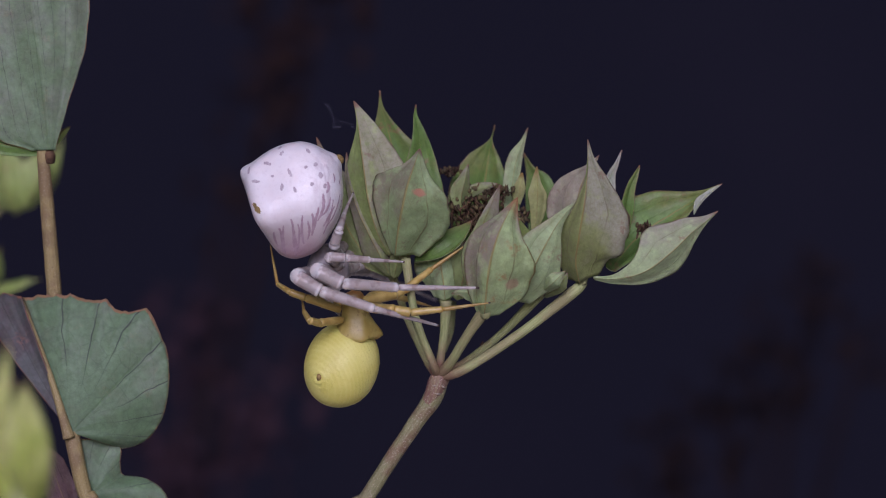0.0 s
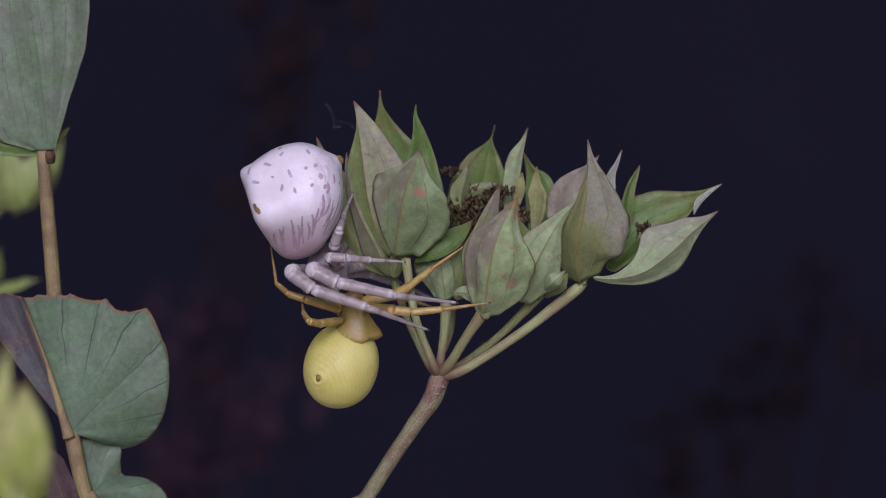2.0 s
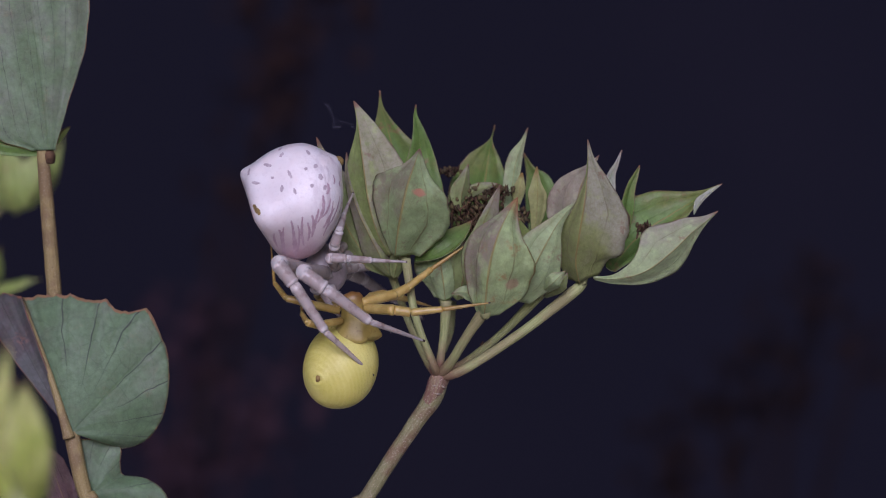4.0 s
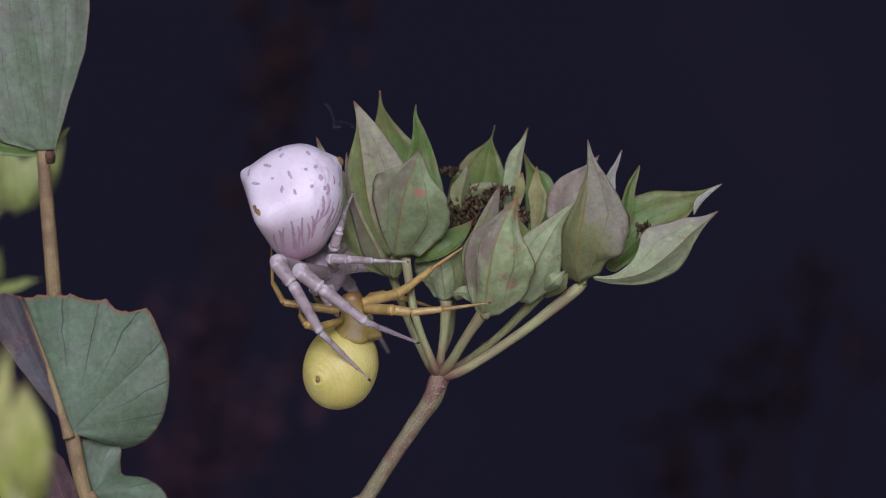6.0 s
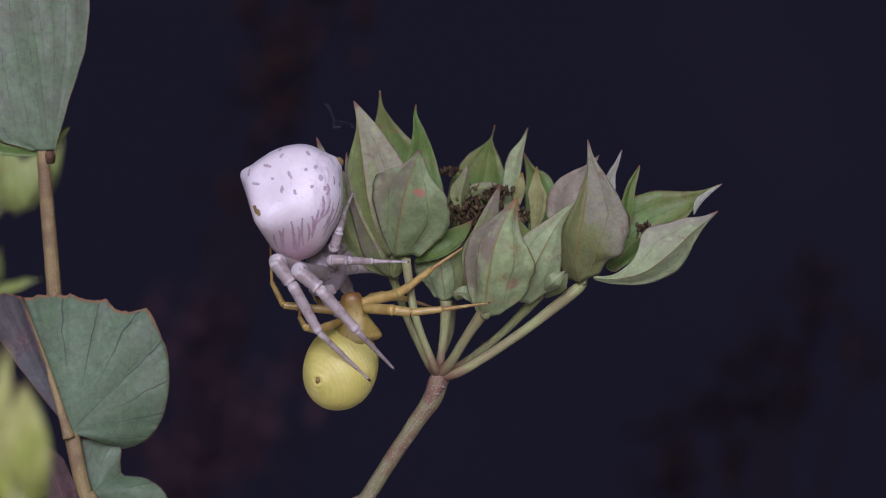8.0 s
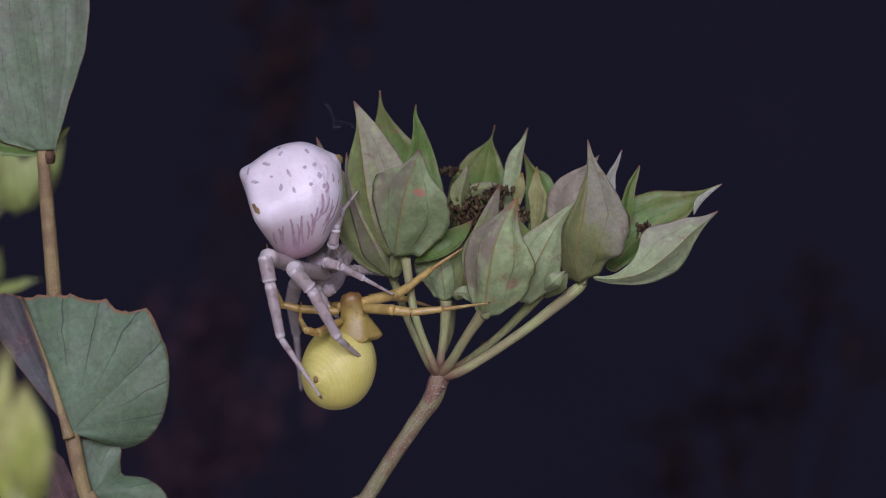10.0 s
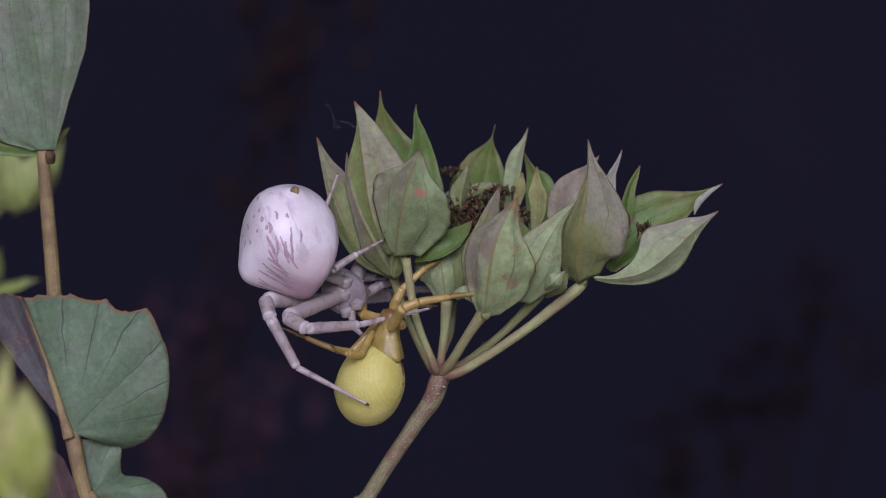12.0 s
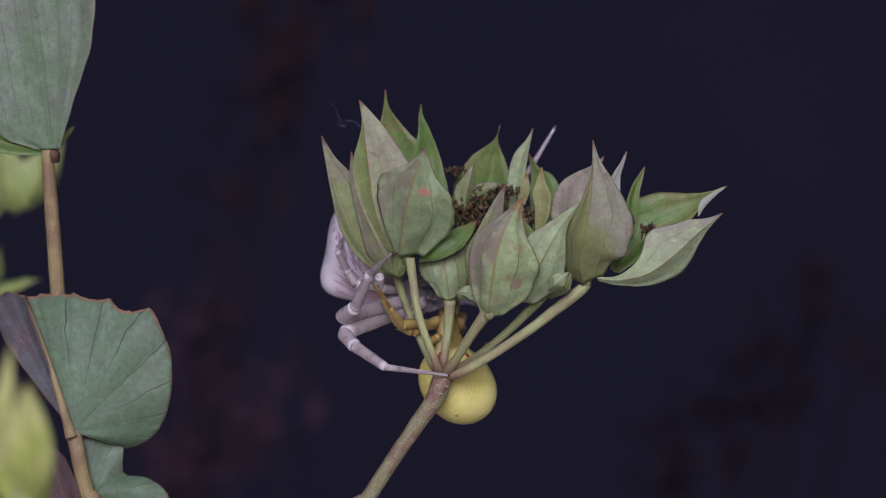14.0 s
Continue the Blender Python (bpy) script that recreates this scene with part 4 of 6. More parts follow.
# ---- the leafy stalk ----
def make_leafy():
    foot = V(-15.5, 0, -GROUND)
    plant = thing("leafy_stalk", foot, "tan stalk with broad clasping blue-green leaves, margins torn and brown", "plant")
    stalk("stem", [foot, V(-17, 0, -35), V(-19.43, 0, -16.24), V(-20.23, 0, -13.75), V(-20.93, 0, -10.66), V(-21.75, 2.2, -6.75), V(-22.10, 1.6, -2.86), V(-22.35, 1.2, 0.67), V(-22.69, 0.6, 5.73)],
          [0.8, 0.7, 0.48, 0.42, 0.45, 0.42, 0.42, 0.42, 0.36], STALK_TAN, plant, "tan woody stem", 0.08, 11, 16)
    petal(plant, [(-22.26, 0.2, 5.59), (-22.3, 0, 6.48), (-22.5, -0.2, 8.64), (-22.81, -0.3, 11.18), (-23.24, -0.2, 14.06), (-23.76, 0.2, 17.92), (-24.16, 0.8, 21.5)],
          [0.96, 2.87, 3.51, 3.82, 3.82, 2.87, 0.03], [0.34, 0.64, 1.55, 2.68, 3.38, 3.0, 0.03], [LEAF_UPPER, LEAF_UPPER], 41, (4, 5), 0.06, name="leaf", label="glaucous upper leaf", nu=44, nv=31, thick=0.15)
    petal(plant, [(-22.39, 0.5, 5.47), (-23.63, 0.4, 5.66), (-25.06, 0.3, 5.98), (-26.65, 0.3, 6.36), (-27.93, 0.3, 6.68)],
          [0.16, 0.45, 0.64, 0.45, 0.03], [0.16, 0.54, 0.83, 0.58, 0.03], [BRACT_IN, BRACT_IN], 42, (8, 20), 0.2, name="leaf", label="dark green lower lobe of the upper leaf", thick=0.14)
    bract(plant, V(-22.53, 0.6, 5.73), V(-21.33, 2.5, 6.89), (0.5, 0.6, 0.3), 0.45, 0.1, 40, 0.1, 0.0, [LEAF_SPRIG, LEAF_SPRIG], "leaf", "small pointed leaf", 0.4, 0.8, 43, thick=0.12)
    stalk("node", [V(-22.36, 0.7, 4.9), V(-22.30, 0.6, 5.35), V(-22.25, 0.6, 5.65)], [0.34, 0.36, 0.20], HUSK, plant, "dark brown leaf node", 0.2, 15, 14)
    # the big torn leaf and its folded, withered half
    fan(plant, V(-20.96, -0.3, -10.34), (1, 0, 0), (0, 0, 1), (0, -1, 0), (-21, 111.5), [2.9, 4.1, 4.95, 5.68, 6.48, 7.37, 8.2, 7.9, 7.85, 7.98, 8.2], [LEAF, LEAF],
        [(43, 0.12), (59.6, 0.62), (75.6, 0.32), (91.2, 0.20), (97.5, 0.14), (105.3, 0.15), (111.5, 0)], -1.2, -0.6, "leaf", "broad blue-green leaf with torn brown margin", 3)
    fan(plant, V(-20.98, -0.36, -10.32), (1, 0.0, 0), (0, 0, 1), (0, -1, 0), (111, 128.5), [8.2, 8.7, 9.0, 8.4, 6.6], [LEAF_DARK, LEAF_DARK], [(111, 0.1), (117, 0.2), (123, 0.1), (128.5, 0)], 1.0, -1.8, "leaf", "withered grey folded half of the leaf", 8, nv=50)
    fan(plant, V(-20.23, 0.6, -14.05), (1, 0, 0), (0, 0, 1), (0, -1, 0), (-40, 100), [5.0, 5.0, 4.8, 4.5, 3.6, 2.42, 2.65, 3.5, 3.45, 3.3, 3.3], [LEAF, LEAF], (), 0.4, -0.4, "leaf", "lower leaf with a bitten margin", 5)
    stalk("midrib", [V(-21.06, -0.5, -10.66), V(-21.44, -0.45, -9.38), V(-22.27, -0.2, -6.83), V(-23.23, 0.3, -4.44), V(-23.9, 0.8, -2.84)], [0.36, 0.26, 0.17, 0.13, 0.08], STALK_TAN, plant, "tan midrib along the fold", 0.12, 17, 12)
    bract(plant, V(-22.63, -0.2, -11.12), V(-20.80, 0.6, -15.65), (0.3, -1, 0), 0.9, 0.05, 40, 0.1, 0.0, [LEAF_PLUM, LEAF_PLUM], "leaf", "withered purplish leaf", 0.5, 0.7, 44, thick=0.14)
    return plant


def make_front_bud():
    foot = V(-24.27, -48, -GROUND)
    plant = thing("bud_stalk", foot, "yellow-green budding flower head on a thin stalk, close to the lens", "plant")
    stalk("stem", [foot, V(-23.82, -48, -35.95), V(-18.1, -48, -13.57), V(-18.03, -48, -10.47)], [0.6, 0.5, 0.4, 0.4], RAY, plant, seed=21)
    u = umbellet(plant, V(-18.03, -48, -10.42), (0, 0, 1), 0.6)
    petal(u, [(-17.38, -48, -11.07), (-17.32, -49.5, -9.65), (-17.37, -50, -7.97), (-17.51, -49.5, -6.58), (-17.58, -48.5, -5.54)],
          [0.24, 0.9, 1.06, 0.59, 0.02], [0.24, 0.76, 0.89, 0.52, 0.02], [LEAF_FRESH, BRACT_IN], 51, (25, 25), 0.4)
    petal(u, [(-18.22, -48, -11.07), (-18.63, -48.5, -9.24), (-18.81, -48.6, -7.34), (-18.55, -48.4, -5.68), (-18.36, -48, -3.98)],
          [0.24, 0.83, 0.83, 0.33, 0.02], [0.24, 0.71, 0.71, 0.33, 0.02], [LEAF_FRESH, BRACT_IN], 52, (25, 25), 0.4)
    petal(u, [(-17.19, -47, -11.14), (-17, -47.4, -9.79), (-16.96, -47.4, -8.36), (-17.19, -47, -7.18), (-17.41, -46.8, -6.23)],
          [0.19, 0.62, 0.57, 0.29, 0.02], [0.19, 0.34, 0.29, 0.19, 0.02], [LEAF_SPRIG, BRACT_IN], 53, (25, 35), 0.4)
    petal(u, [(-18.18, -45.5, -11.26), (-18.43, -44.8, -9.24), (-18.66, -44.6, -7.3), (-18.58, -44.8, -5.58)],
          [0.24, 0.98, 0.68, 0.02], [0.24, 0.98, 0.68, 0.02], [LEAF_FRESH, BRACT_IN], 54, (25, 25), 0.3, (0, 1, 0))
    return plant


def make_back_sprig():
    foot = V(-28.7, 44, -GROUND)
    plant = thing("green_sprig", foot, "yellow-green sprig growing behind the leafy stalk", "plant")
    stalk("stem", [foot, V(-32.56, 44, -22.08), V(-33.33, 44, -4.68), V(-31.57, 44, 1.77), V(-29.63, 44, 3.97)], [0.6, 0.5, 0.4, 0.35, 0.3], RAY, plant, seed=31)
    u = umbellet(plant, V(-29.7, 44, 2.72), (0, 0, 1), 0.6)
    bract(u, V(-29.57, 42.9, 2.54), V(-30.2, 41.79, 7.83), (-0.3, -1, 0), 1.7, 0.2, 60, mats=[LEAF_SPRIG, BRACT_IN], seed=61)
    bract(u, V(-29.33, 42.9, 2.62), V(-27.41, 41.79, 7.44), (0.5, -0.8, 0), 1.6, 0.2, 60, mats=[LEAF_SPRIG, BRACT_IN], seed=62)
    bract(u, V(-29.39, 44, 2.72), V(-26.53, 45.1, 8.13), (0.9, -0.3, 0), 1.3, 0.2, 50, mats=[LEAF_SPRIG, BRACT_IN], seed=63)
    bract(u, V(-30.02, 44, 2.72), V(-33.17, 44, 6.72), (-0.9, -0.4, 0), 1.6, 0.2, 50, mats=[LEAF_SPRIG, BRACT_IN], seed=64)
    bract(plant, V(-31.39, 44, -3.1), V(-27.72, 41.79, -2.06), (0, -0.7, 0.7), 0.75, 0.1, 40, mats=[LEAF_SPRIG, LEAF_SPRIG], seed=65, name="leaf")
    bract(plant, V(-31.39, 44, -2.52), V(-30.52, 41.79, 0.04), (0.3, -1, 0.2), 0.6, 0.1, 40, mats=[LEAF_SPRIG, LEAF_SPRIG], seed=66, name="leaf")
    return plant


UMBEL = make_umbel()
LEAFY = make_leafy()
BUD = make_front_bud()
make_back_sprig()


# ---- the spiders ----
def limb(name, parent, length, r0, r1, mat, tip=None, spines=0, belly=0.12, seed=0, label=""):
    """One leg segment along its own x axis, mm: swollen ends, a few spines, perhaps a claw."""
    verts, faces, slots = [], [], []
    n, sides = 22, 12
    for i in range(n + 1):
        s = i / n
        end = min(s, 1 - s) * n
        r = r0 + (r1 - r0) * s
        r *= 1 + belly * math.sin(math.pi * s) - 0.13 * math.exp(-(s / 0.05) ** 2) + (0.09 * math.exp(-((s - 0.92) / 0.06) ** 2) - 0.16 * math.exp(-((1 - s) / 0.03) ** 2) if not tip else 0.0) + 0.02 * math.sin(20 * s + seed)
        for k in range(sides):
            w = 2 * math.pi * k / sides
            verts.append(Vector((length * s, r * math.cos(w), r * math.sin(w))) * MM)
    for i in range(n):
        for k in range(sides):
            t = (k + 1) % sides
            faces.append((i * sides + k, i * sides + t, (i + 1) * sides + t, (i + 1) * sides + k))
            slots.append(1 if tip and i >= n - 1 else 0)
    faces += [tuple(range(sides))[::-1], tuple(n * sides + k for k in range(sides))]
    slots += [0, 1 if tip else 0]
    rnd = random.Random(seed)
    for k in range(spines):
        root = rnd.randrange(1, n) * sides + rnd.randrange(sides)
        at = verts[root] / MM
        out = Vector((0, at.y, at.z)).normalized()
        end = at + out * 0.09 + Vector((0.14, 0, 0))
        o = len(verts)
        side = Vector((0, -out.z, out.y)) * 0.02
        verts += [p * MM for p in (at + side - out * 0.01, at + Vector((0.05, 0, 0)) - out * 0.01, end)]
        faces += [(root, o, o + 2), (o, o + 1, o + 2), (o + 1, root, o + 2)]
        slots += [0] * 3
    return mesh_part(name, verts, faces, [mat, tip] if tip else [mat], parent, label, slots=slots, local=True)


def unit(x, y, z):
    return Vector((x, y, z)).normalized()


HORN_A, HORN_B, TAIL = unit(-0.87, -0.10, 0.49), unit(-0.36, -0.86, -0.30), unit(0.76, 0.0, 0.62)
# flat sides of the white abdomen: the way each faces, and its distance from the middle, mm
FLATS = [(unit(-0.15, -0.93, 0.33), 2.42), (unit(-0.93, -0.05, -0.366), 2.24), (unit(-0.75, -0.05, -0.66), 2.72), (unit(-0.56, -0.05, 0.83), 3.02), (unit(0.82, -0.1, -0.57), 2.98), (unit(0.08, -0.74, -0.66), 2.5), (unit(-0.1, 0.8, -0.6), 2.3)]


def white_skin(d, lift=0.0):
    """The place on the white abdomen's skin along the direction d, mm: a bulky body with flattened sides, two horns and a tail knob."""
    p = 2.3
    half = (3.0 if d.x < 0 else 2.92, 2.78, 3.22 if d.z > 0 else 3.95)
    r = (abs(d.x / half[0]) ** p + abs(d.y / half[1]) ** p + abs(d.z / half[2]) ** p) ** (-1 / p)
    total = r ** -8
    for n, far in FLATS:
        facing_it = d.dot(n)
        if facing_it > 0.05:
            total += (far * 1.01 / facing_it) ** -8
    r = total ** (-1 / 8)
    for h, size, sharp in ((HORN_A, 0.30, 0.014), (HORN_B, 0.50, 0.11), (TAIL, 0.34, 0.02)):
        r += size * math.exp(-(1 - d.dot(h)) / sharp)
    folds = 0.035 * math.sin(9 * d.x + 4 * d.z) * max(0.0, -d.z) + 0.03 * noise.noise(d * 2.7) + 0.012 * noise.noise(d * 9.0)
    return d * (r + folds + lift)


def on_white(x, z):
    """The direction to a mark seen at x, z mm from the middle of the white abdomen, on the side to the camera."""
    near, far = 0.0, 5.0
    for _ in range(24):
        y = (near + far) / 2
        q = Vector((x, -y, z))
        if q.length < white_skin(q.normalized()).length:
            near = y
        else:
            far = y
    return unit(x, -near - 0.01, z)


def stroke(name, parent, mat, surface, a, b, width, seed, steps=7, lift=0.012, bend=0.0):
    """A short coloured streak that follows a body's skin from direction a to b."""
    rnd = random.Random(seed)
    verts, faces = [], []
    for i in range(steps):
        s = i / (steps - 1)
        d = (a * (1 - s) + b * s).normalized()
        along = (b - a).normalized()
        side = d.cross(along).normalized()
        d = (d + side * bend * math.sin(math.pi * s) + side * rnd.uniform(-0.005, 0.005)).normalized()
        w = width * (0.25 + 0.75 * math.sin(math.pi * (0.08 + 0.84 * s)) * rnd.uniform(0.75, 1.2))
        for k in (-1, -0.35, 0.35, 1):
            q = (d + side * k * w * 0.17 + along * rnd.uniform(-0.004, 0.004)).normalized()
            verts.append(surface(q, lift if abs(k) < 1 else -0.012) * MM)
    for i in range(steps - 1):
        for k in range(3):
            o = i * 4 + k
            faces.append((o, o + 1, o + 5, o + 4))
    return mesh_part(name, verts, faces, [mat], parent, local=True)


def facing(x, z, radius=3.05):
    """The direction to a mark seen at x, z mm from the middle of a body, on the side to the camera."""
    return unit(x, -math.sqrt(max(radius ** 2 - x * x - z * z, 0.05)), z)


WHITE_SIZES = {"femur": 4.6, "patella": 1.5, "tibia": 3.1, "metatarsus": 4.5}
SHORT_SIZES = {"femur": 2.0, "patella": 0.9, "tibia": 1.5, "metatarsus": 2.0}
AMBER_SIZES = {"femur": 2.2, "patella": 0.9, "tibia": 1.8, "metatarsus": 2.6}


def make_leg(spider, sizes, thick, mats, seed):
    """Four hinged segments from hip to claw; returns them in order with their lengths."""
    made = []
    shape = {"femur": (1.06, 1.12), "patella": (1.08, 0.94), "tibia": (0.86, 0.64), "metatarsus": (0.50, 0.17)}
    for i, (name, length) in enumerate(sizes.items()):
        a, b = shape[name]
        last = name == "metatarsus"
        ob = limb(name, spider, length, thick * a, thick * b, mats[1] if last else mats[0], mats[2] if last else None, 12 if last else 4, 0.0 if last else 0.03, seed * 10 + i)
        made.append((ob, length))
    return made


def make_white_spider():
    spider = thing("white_spider", V(-8.6, -4, 2.8), "white crab spider with horned abdomen and pinkish stripes", "spider")
    v, f = ball((1, 1, 1), 56, 72)
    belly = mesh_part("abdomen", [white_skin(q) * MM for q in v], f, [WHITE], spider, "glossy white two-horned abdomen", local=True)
    for i, (x, z, turn, size) in enumerate([(-0.56, 2.80, 60, 0.12), (-0.45, 2.48, 60, 0.18), (-1.62, 2.46, 80, 0.16), (-1.22, 1.90, -15, 0.27), (-2.25, 1.55, 85, 0.24), (0.02, 1.40, -65, 0.30),
                                          (-0.92, 1.20, 40, 0.09), (-1.85, 0.92, -8, 0.28), (-0.40, 0.60, 88, 0.25), (0.32, 0.45, -65, 0.22), (1.26, 0.75, 60, 0.14), (0.90, 1.70, 0, 0.12), (1.42, 1.85, 70, 0.14), (1.72, 1.25, -80, 0.22), (1.95, 0.65, 80, 0.14), (1.0, 2.6, -50, 0.2)]):
        dx, dz = size * math.cos(radians(turn)), size * math.sin(radians(turn))
        stroke("dash", belly, DASH, white_skin, on_white(x - dx * 0.8, z - dz * 0.8), on_white(x + dx * 0.8, z + dz * 0.8), 0.32, i, lift=0.008)
    fan_of = [(-0.30, -1.50, -0.25, -3.15), (0.12, -1.15, 0.18, -2.95), (0.48, -1.40, 0.42, -2.75), (0.72, -0.95, 0.75, -2.50), (1.0, -1.25, 0.98, -2.25), (1.25, -0.85, 1.20, -2.05), (1.62, -0.50, 1.40, -1.60), (1.85, 0.25, 1.55, -1.25), (2.25, 0.05, 1.75, -1.0), (2.45, -0.45, 1.85, -1.55), (0.3, -2.1, 0.2, -3.3), (-0.55, -1.65, -0.40, -2.95), (-0.85, -1.85, -0.65, -2.7), (2.1, 0.9, 2.05, 0.3)]
    flank = [((0.92, -0.37, 0.07), (0.72, -0.45, -0.53)), ((0.97, -0.23, -0.03), (0.93, -0.28, -0.25)), ((0.80, -0.59, -0.02), (0.63, -0.36, -0.69)), ((0.76, -0.48, 0.44), (0.80, -0.53, 0.28)), ((0.90, -0.34, 0.34), (0.91, -0.34, 0.24)), ((0.65, -0.71, 0.27), (0.67, -0.71, 0.21))]
    for i, (x, z, x2, z2) in enumerate(fan_of):
        stroke("stripe", belly, MARK, white_skin, on_white(x, z), on_white(x2, z2), 0.24 + 0.08 * (i % 2), 30 + i, 15, bend=0.03 * (1 if i % 3 else -1), lift=0.008)
    for i, (a, b) in enumerate(flank):
        stroke("stripe", belly, MARK, white_skin, unit(*a), unit(*b), 0.22, 50 + i, 12, bend=0.02 * (1 if i % 2 else -1), lift=0.008)
    stroke("stain", belly, OCHRE, white_skin, on_white(-1.98, -0.30), on_white(-1.55, -0.80), 0.45, 70, lift=0.008)
    stroke("stain", belly, OCHRE, white_skin, on_white(-1.75, -1.55), on_white(-1.5, -1.95), 0.35, 71, lift=0.008)
    v, f = ball((0.26, 0.26, 0.26), 8, 12, lambda q: 1 + 0.2 * math.cos(4 * math.atan2(q.y, q.x)))
    mesh_part("spinneret", [(white_skin(TAIL, -0.12) + q) * MM for q in v], f, [OCHRE], belly, "ochre brown spinnerets", local=True)
    v, f = ball((1.2, 1.08, 1.4), 18, 26, lambda q: 1 + 0.08 * math.cos(3 * math.atan2(q.y, q.x)) - 0.10 * max(0, -q.z) ** 3)
    chest = mesh_part("cephalothorax", [q * MM for q in v], f, [CHEST], spider, "translucent greyish-white front body", local=True)
    for x, y, z in ((-0.55, -0.8, -0.15), (0.1, -0.95, -0.2), (0.62, -0.75, 0.3), (0.5, -0.6, 0.9), (0.5, 0.7, -0.3), (0.8, 0.6, 0.2), (0.9, 0.3, 0.0), (0.6, 0.4, 0.9), (-0.35, -0.75, -1.0), (0.35, -0.8, -1.05)):
        v, f = ball((0.42, 0.46, 0.36), 8, 12, lambda q: 1 + 0.1 * math.sin(4 * q.x + 5 * q.z))
        mesh_part("coxa", [(Vector((x, y, z)) + q) * MM for q in v], f, [LIMB], chest, local=True)
    mats = (LIMB, LIMB_TIP, CLAW)
    legs = {}
    for i, key in enumerate(("fore", "second", "third", "hind", "far_fore", "far_second", "far_third", "far_hind")):
        sizes = SHORT_SIZES if key in ("third", "hind", "far_third", "far_hind") else WHITE_SIZES
        legs[key] = make_leg(spider, sizes, 0.27 if sizes is SHORT_SIZES else 0.39, mats, i + 1)
    legs["palp"] = [(limb("palp", spider, 0.9, 0.2, 0.17, LIMB, None, 2, 0.1, 91), 0.9), (limb("palp_tip", spider, 1.0, 0.17, 0.09, LIMB_TIP, CLAW, 3, 0.1, 92), 1.0)]
    return spider, chest, legs


VENT = facing(-1.26, -0.72, 2.25)


def yellow_skin_point(d, lift=0.0):
    r = (abs(d.x / 2.04) ** 2.1 + abs(d.y / 1.80) ** 2.1 + abs(d.z / 2.24) ** 2.1) ** (-1 / 2.1)
    r *= 1 + 0.15 * d.dot(unit(-0.40, -0.55, -0.72)) ** 2
    turn = math.acos(min(1.0, d.dot(VENT)))
    r += 0.13 * math.exp(-((turn - 0.14) / 0.04) ** 2) + 0.06 * math.exp(-((turn - 0.27) / 0.05) ** 2) - 0.05 * math.exp(-(turn / 0.08) ** 2)
    return d * (r * (1 - 0.05 * max(0.0, d.z)) + lift)


def make_yellow_spider():
    spider = thing("yellow_spider", V(-5.7, -4, -6.5), "smaller yellow crab spider with amber legs, held under the white one", "spider")
    v, f = ball((1, 1, 1), 72, 96)
    belly = mesh_part("abdomen", [yellow_skin_point(q) * MM for q in v], f, [YELLOW], spider, "plump lemon-yellow finely ribbed abdomen", local=True)
    d = facing(-1.26, -0.72, 2.25)
    v, f = ball((0.15, 0.15, 0.2), 8, 12, lambda q: 1 + 0.12 * math.sin(7 * q.x + 9 * q.z))
    mesh_part("spinneret", [(yellow_skin_point(d, 0.03) + q) * MM for q in v], f, [TAN], belly, "brown spinnerets", local=True)
    for a, b, w, s in ((unit(0.16, 0.66, 0.74), unit(0.47, 0.78, 0.38), 0.85, 1), (unit(0.55, 0.78, 0.24), unit(0.57, 0.78, 0.18), 0.45, 2), (unit(-0.45, 0.85, 0.6), unit(-0.5, 0.88, 0.15), 0.7, 3), (unit(0.6, 0.2, -0.85), unit(0.55, 0.2, -0.9), 0.35, 4)):
        stroke("band", belly, RUST, yellow_skin_point, a, b, w, s, 9)
    verts, faces = [], []
    rings, sides = 22, 28
    for i in range(rings + 1):
        z = 1 - 2 * i / rings
        w = np.interp(z, [-1, -0.95, -0.8, -0.5, 0, 0.4, 0.75, 0.93, 1], [0.02, 0.70, 1.06, 0.95, 0.68, 0.58, 0.54, 0.40, 0.02])
        for k in range(sides):
            h = 2 * math.pi * k / sides
            q = w * (1 + 0.05 * math.cos(6 * h) * (1 - z * z) + 0.13 * math.cos(5 * h + 0.6) * max(0.0, -z) ** 2 + 0.05 * noise.noise(Vector((math.cos(h) * 1.5, math.sin(h) * 1.5, z * 3))))
            verts.append(Vector((q * math.cos(h) * (1.12 + 0.34 * max(0.0, -z)) - 0.22 * max(0.0, -z), q * math.sin(h) * 0.86, z * 1.48 - 0.10 * math.cos(5 * h + 0.6) * max(0.0, -z) ** 2)) * MM)
    for i in range(rings):
        for k in range(sides):
            n = (k + 1) % sides
            faces.append((i * sides + k, (i + 1) * sides + k, (i + 1) * sides + n, i * sides + n))
    chest = mesh_part("cephalothorax", verts, faces, [YELLOW_CHEST], spider, "amber front body, brown at the head", local=True)
    legs = {}
    for i, key in enumerate(("outer", "lower", "upper_grip", "lower_grip", "far_outer", "far_grip")):
        legs[key] = make_leg(spider, AMBER_SIZES, 0.26 if i > 1 else 0.20, (YELLOW_LIMB, AMBER_TIP, CLAW), 40 + i)
    return spider, chest, legs


WHITE_SPIDER = make_white_spider()
YELLOW_SPIDER = make_yellow_spider()


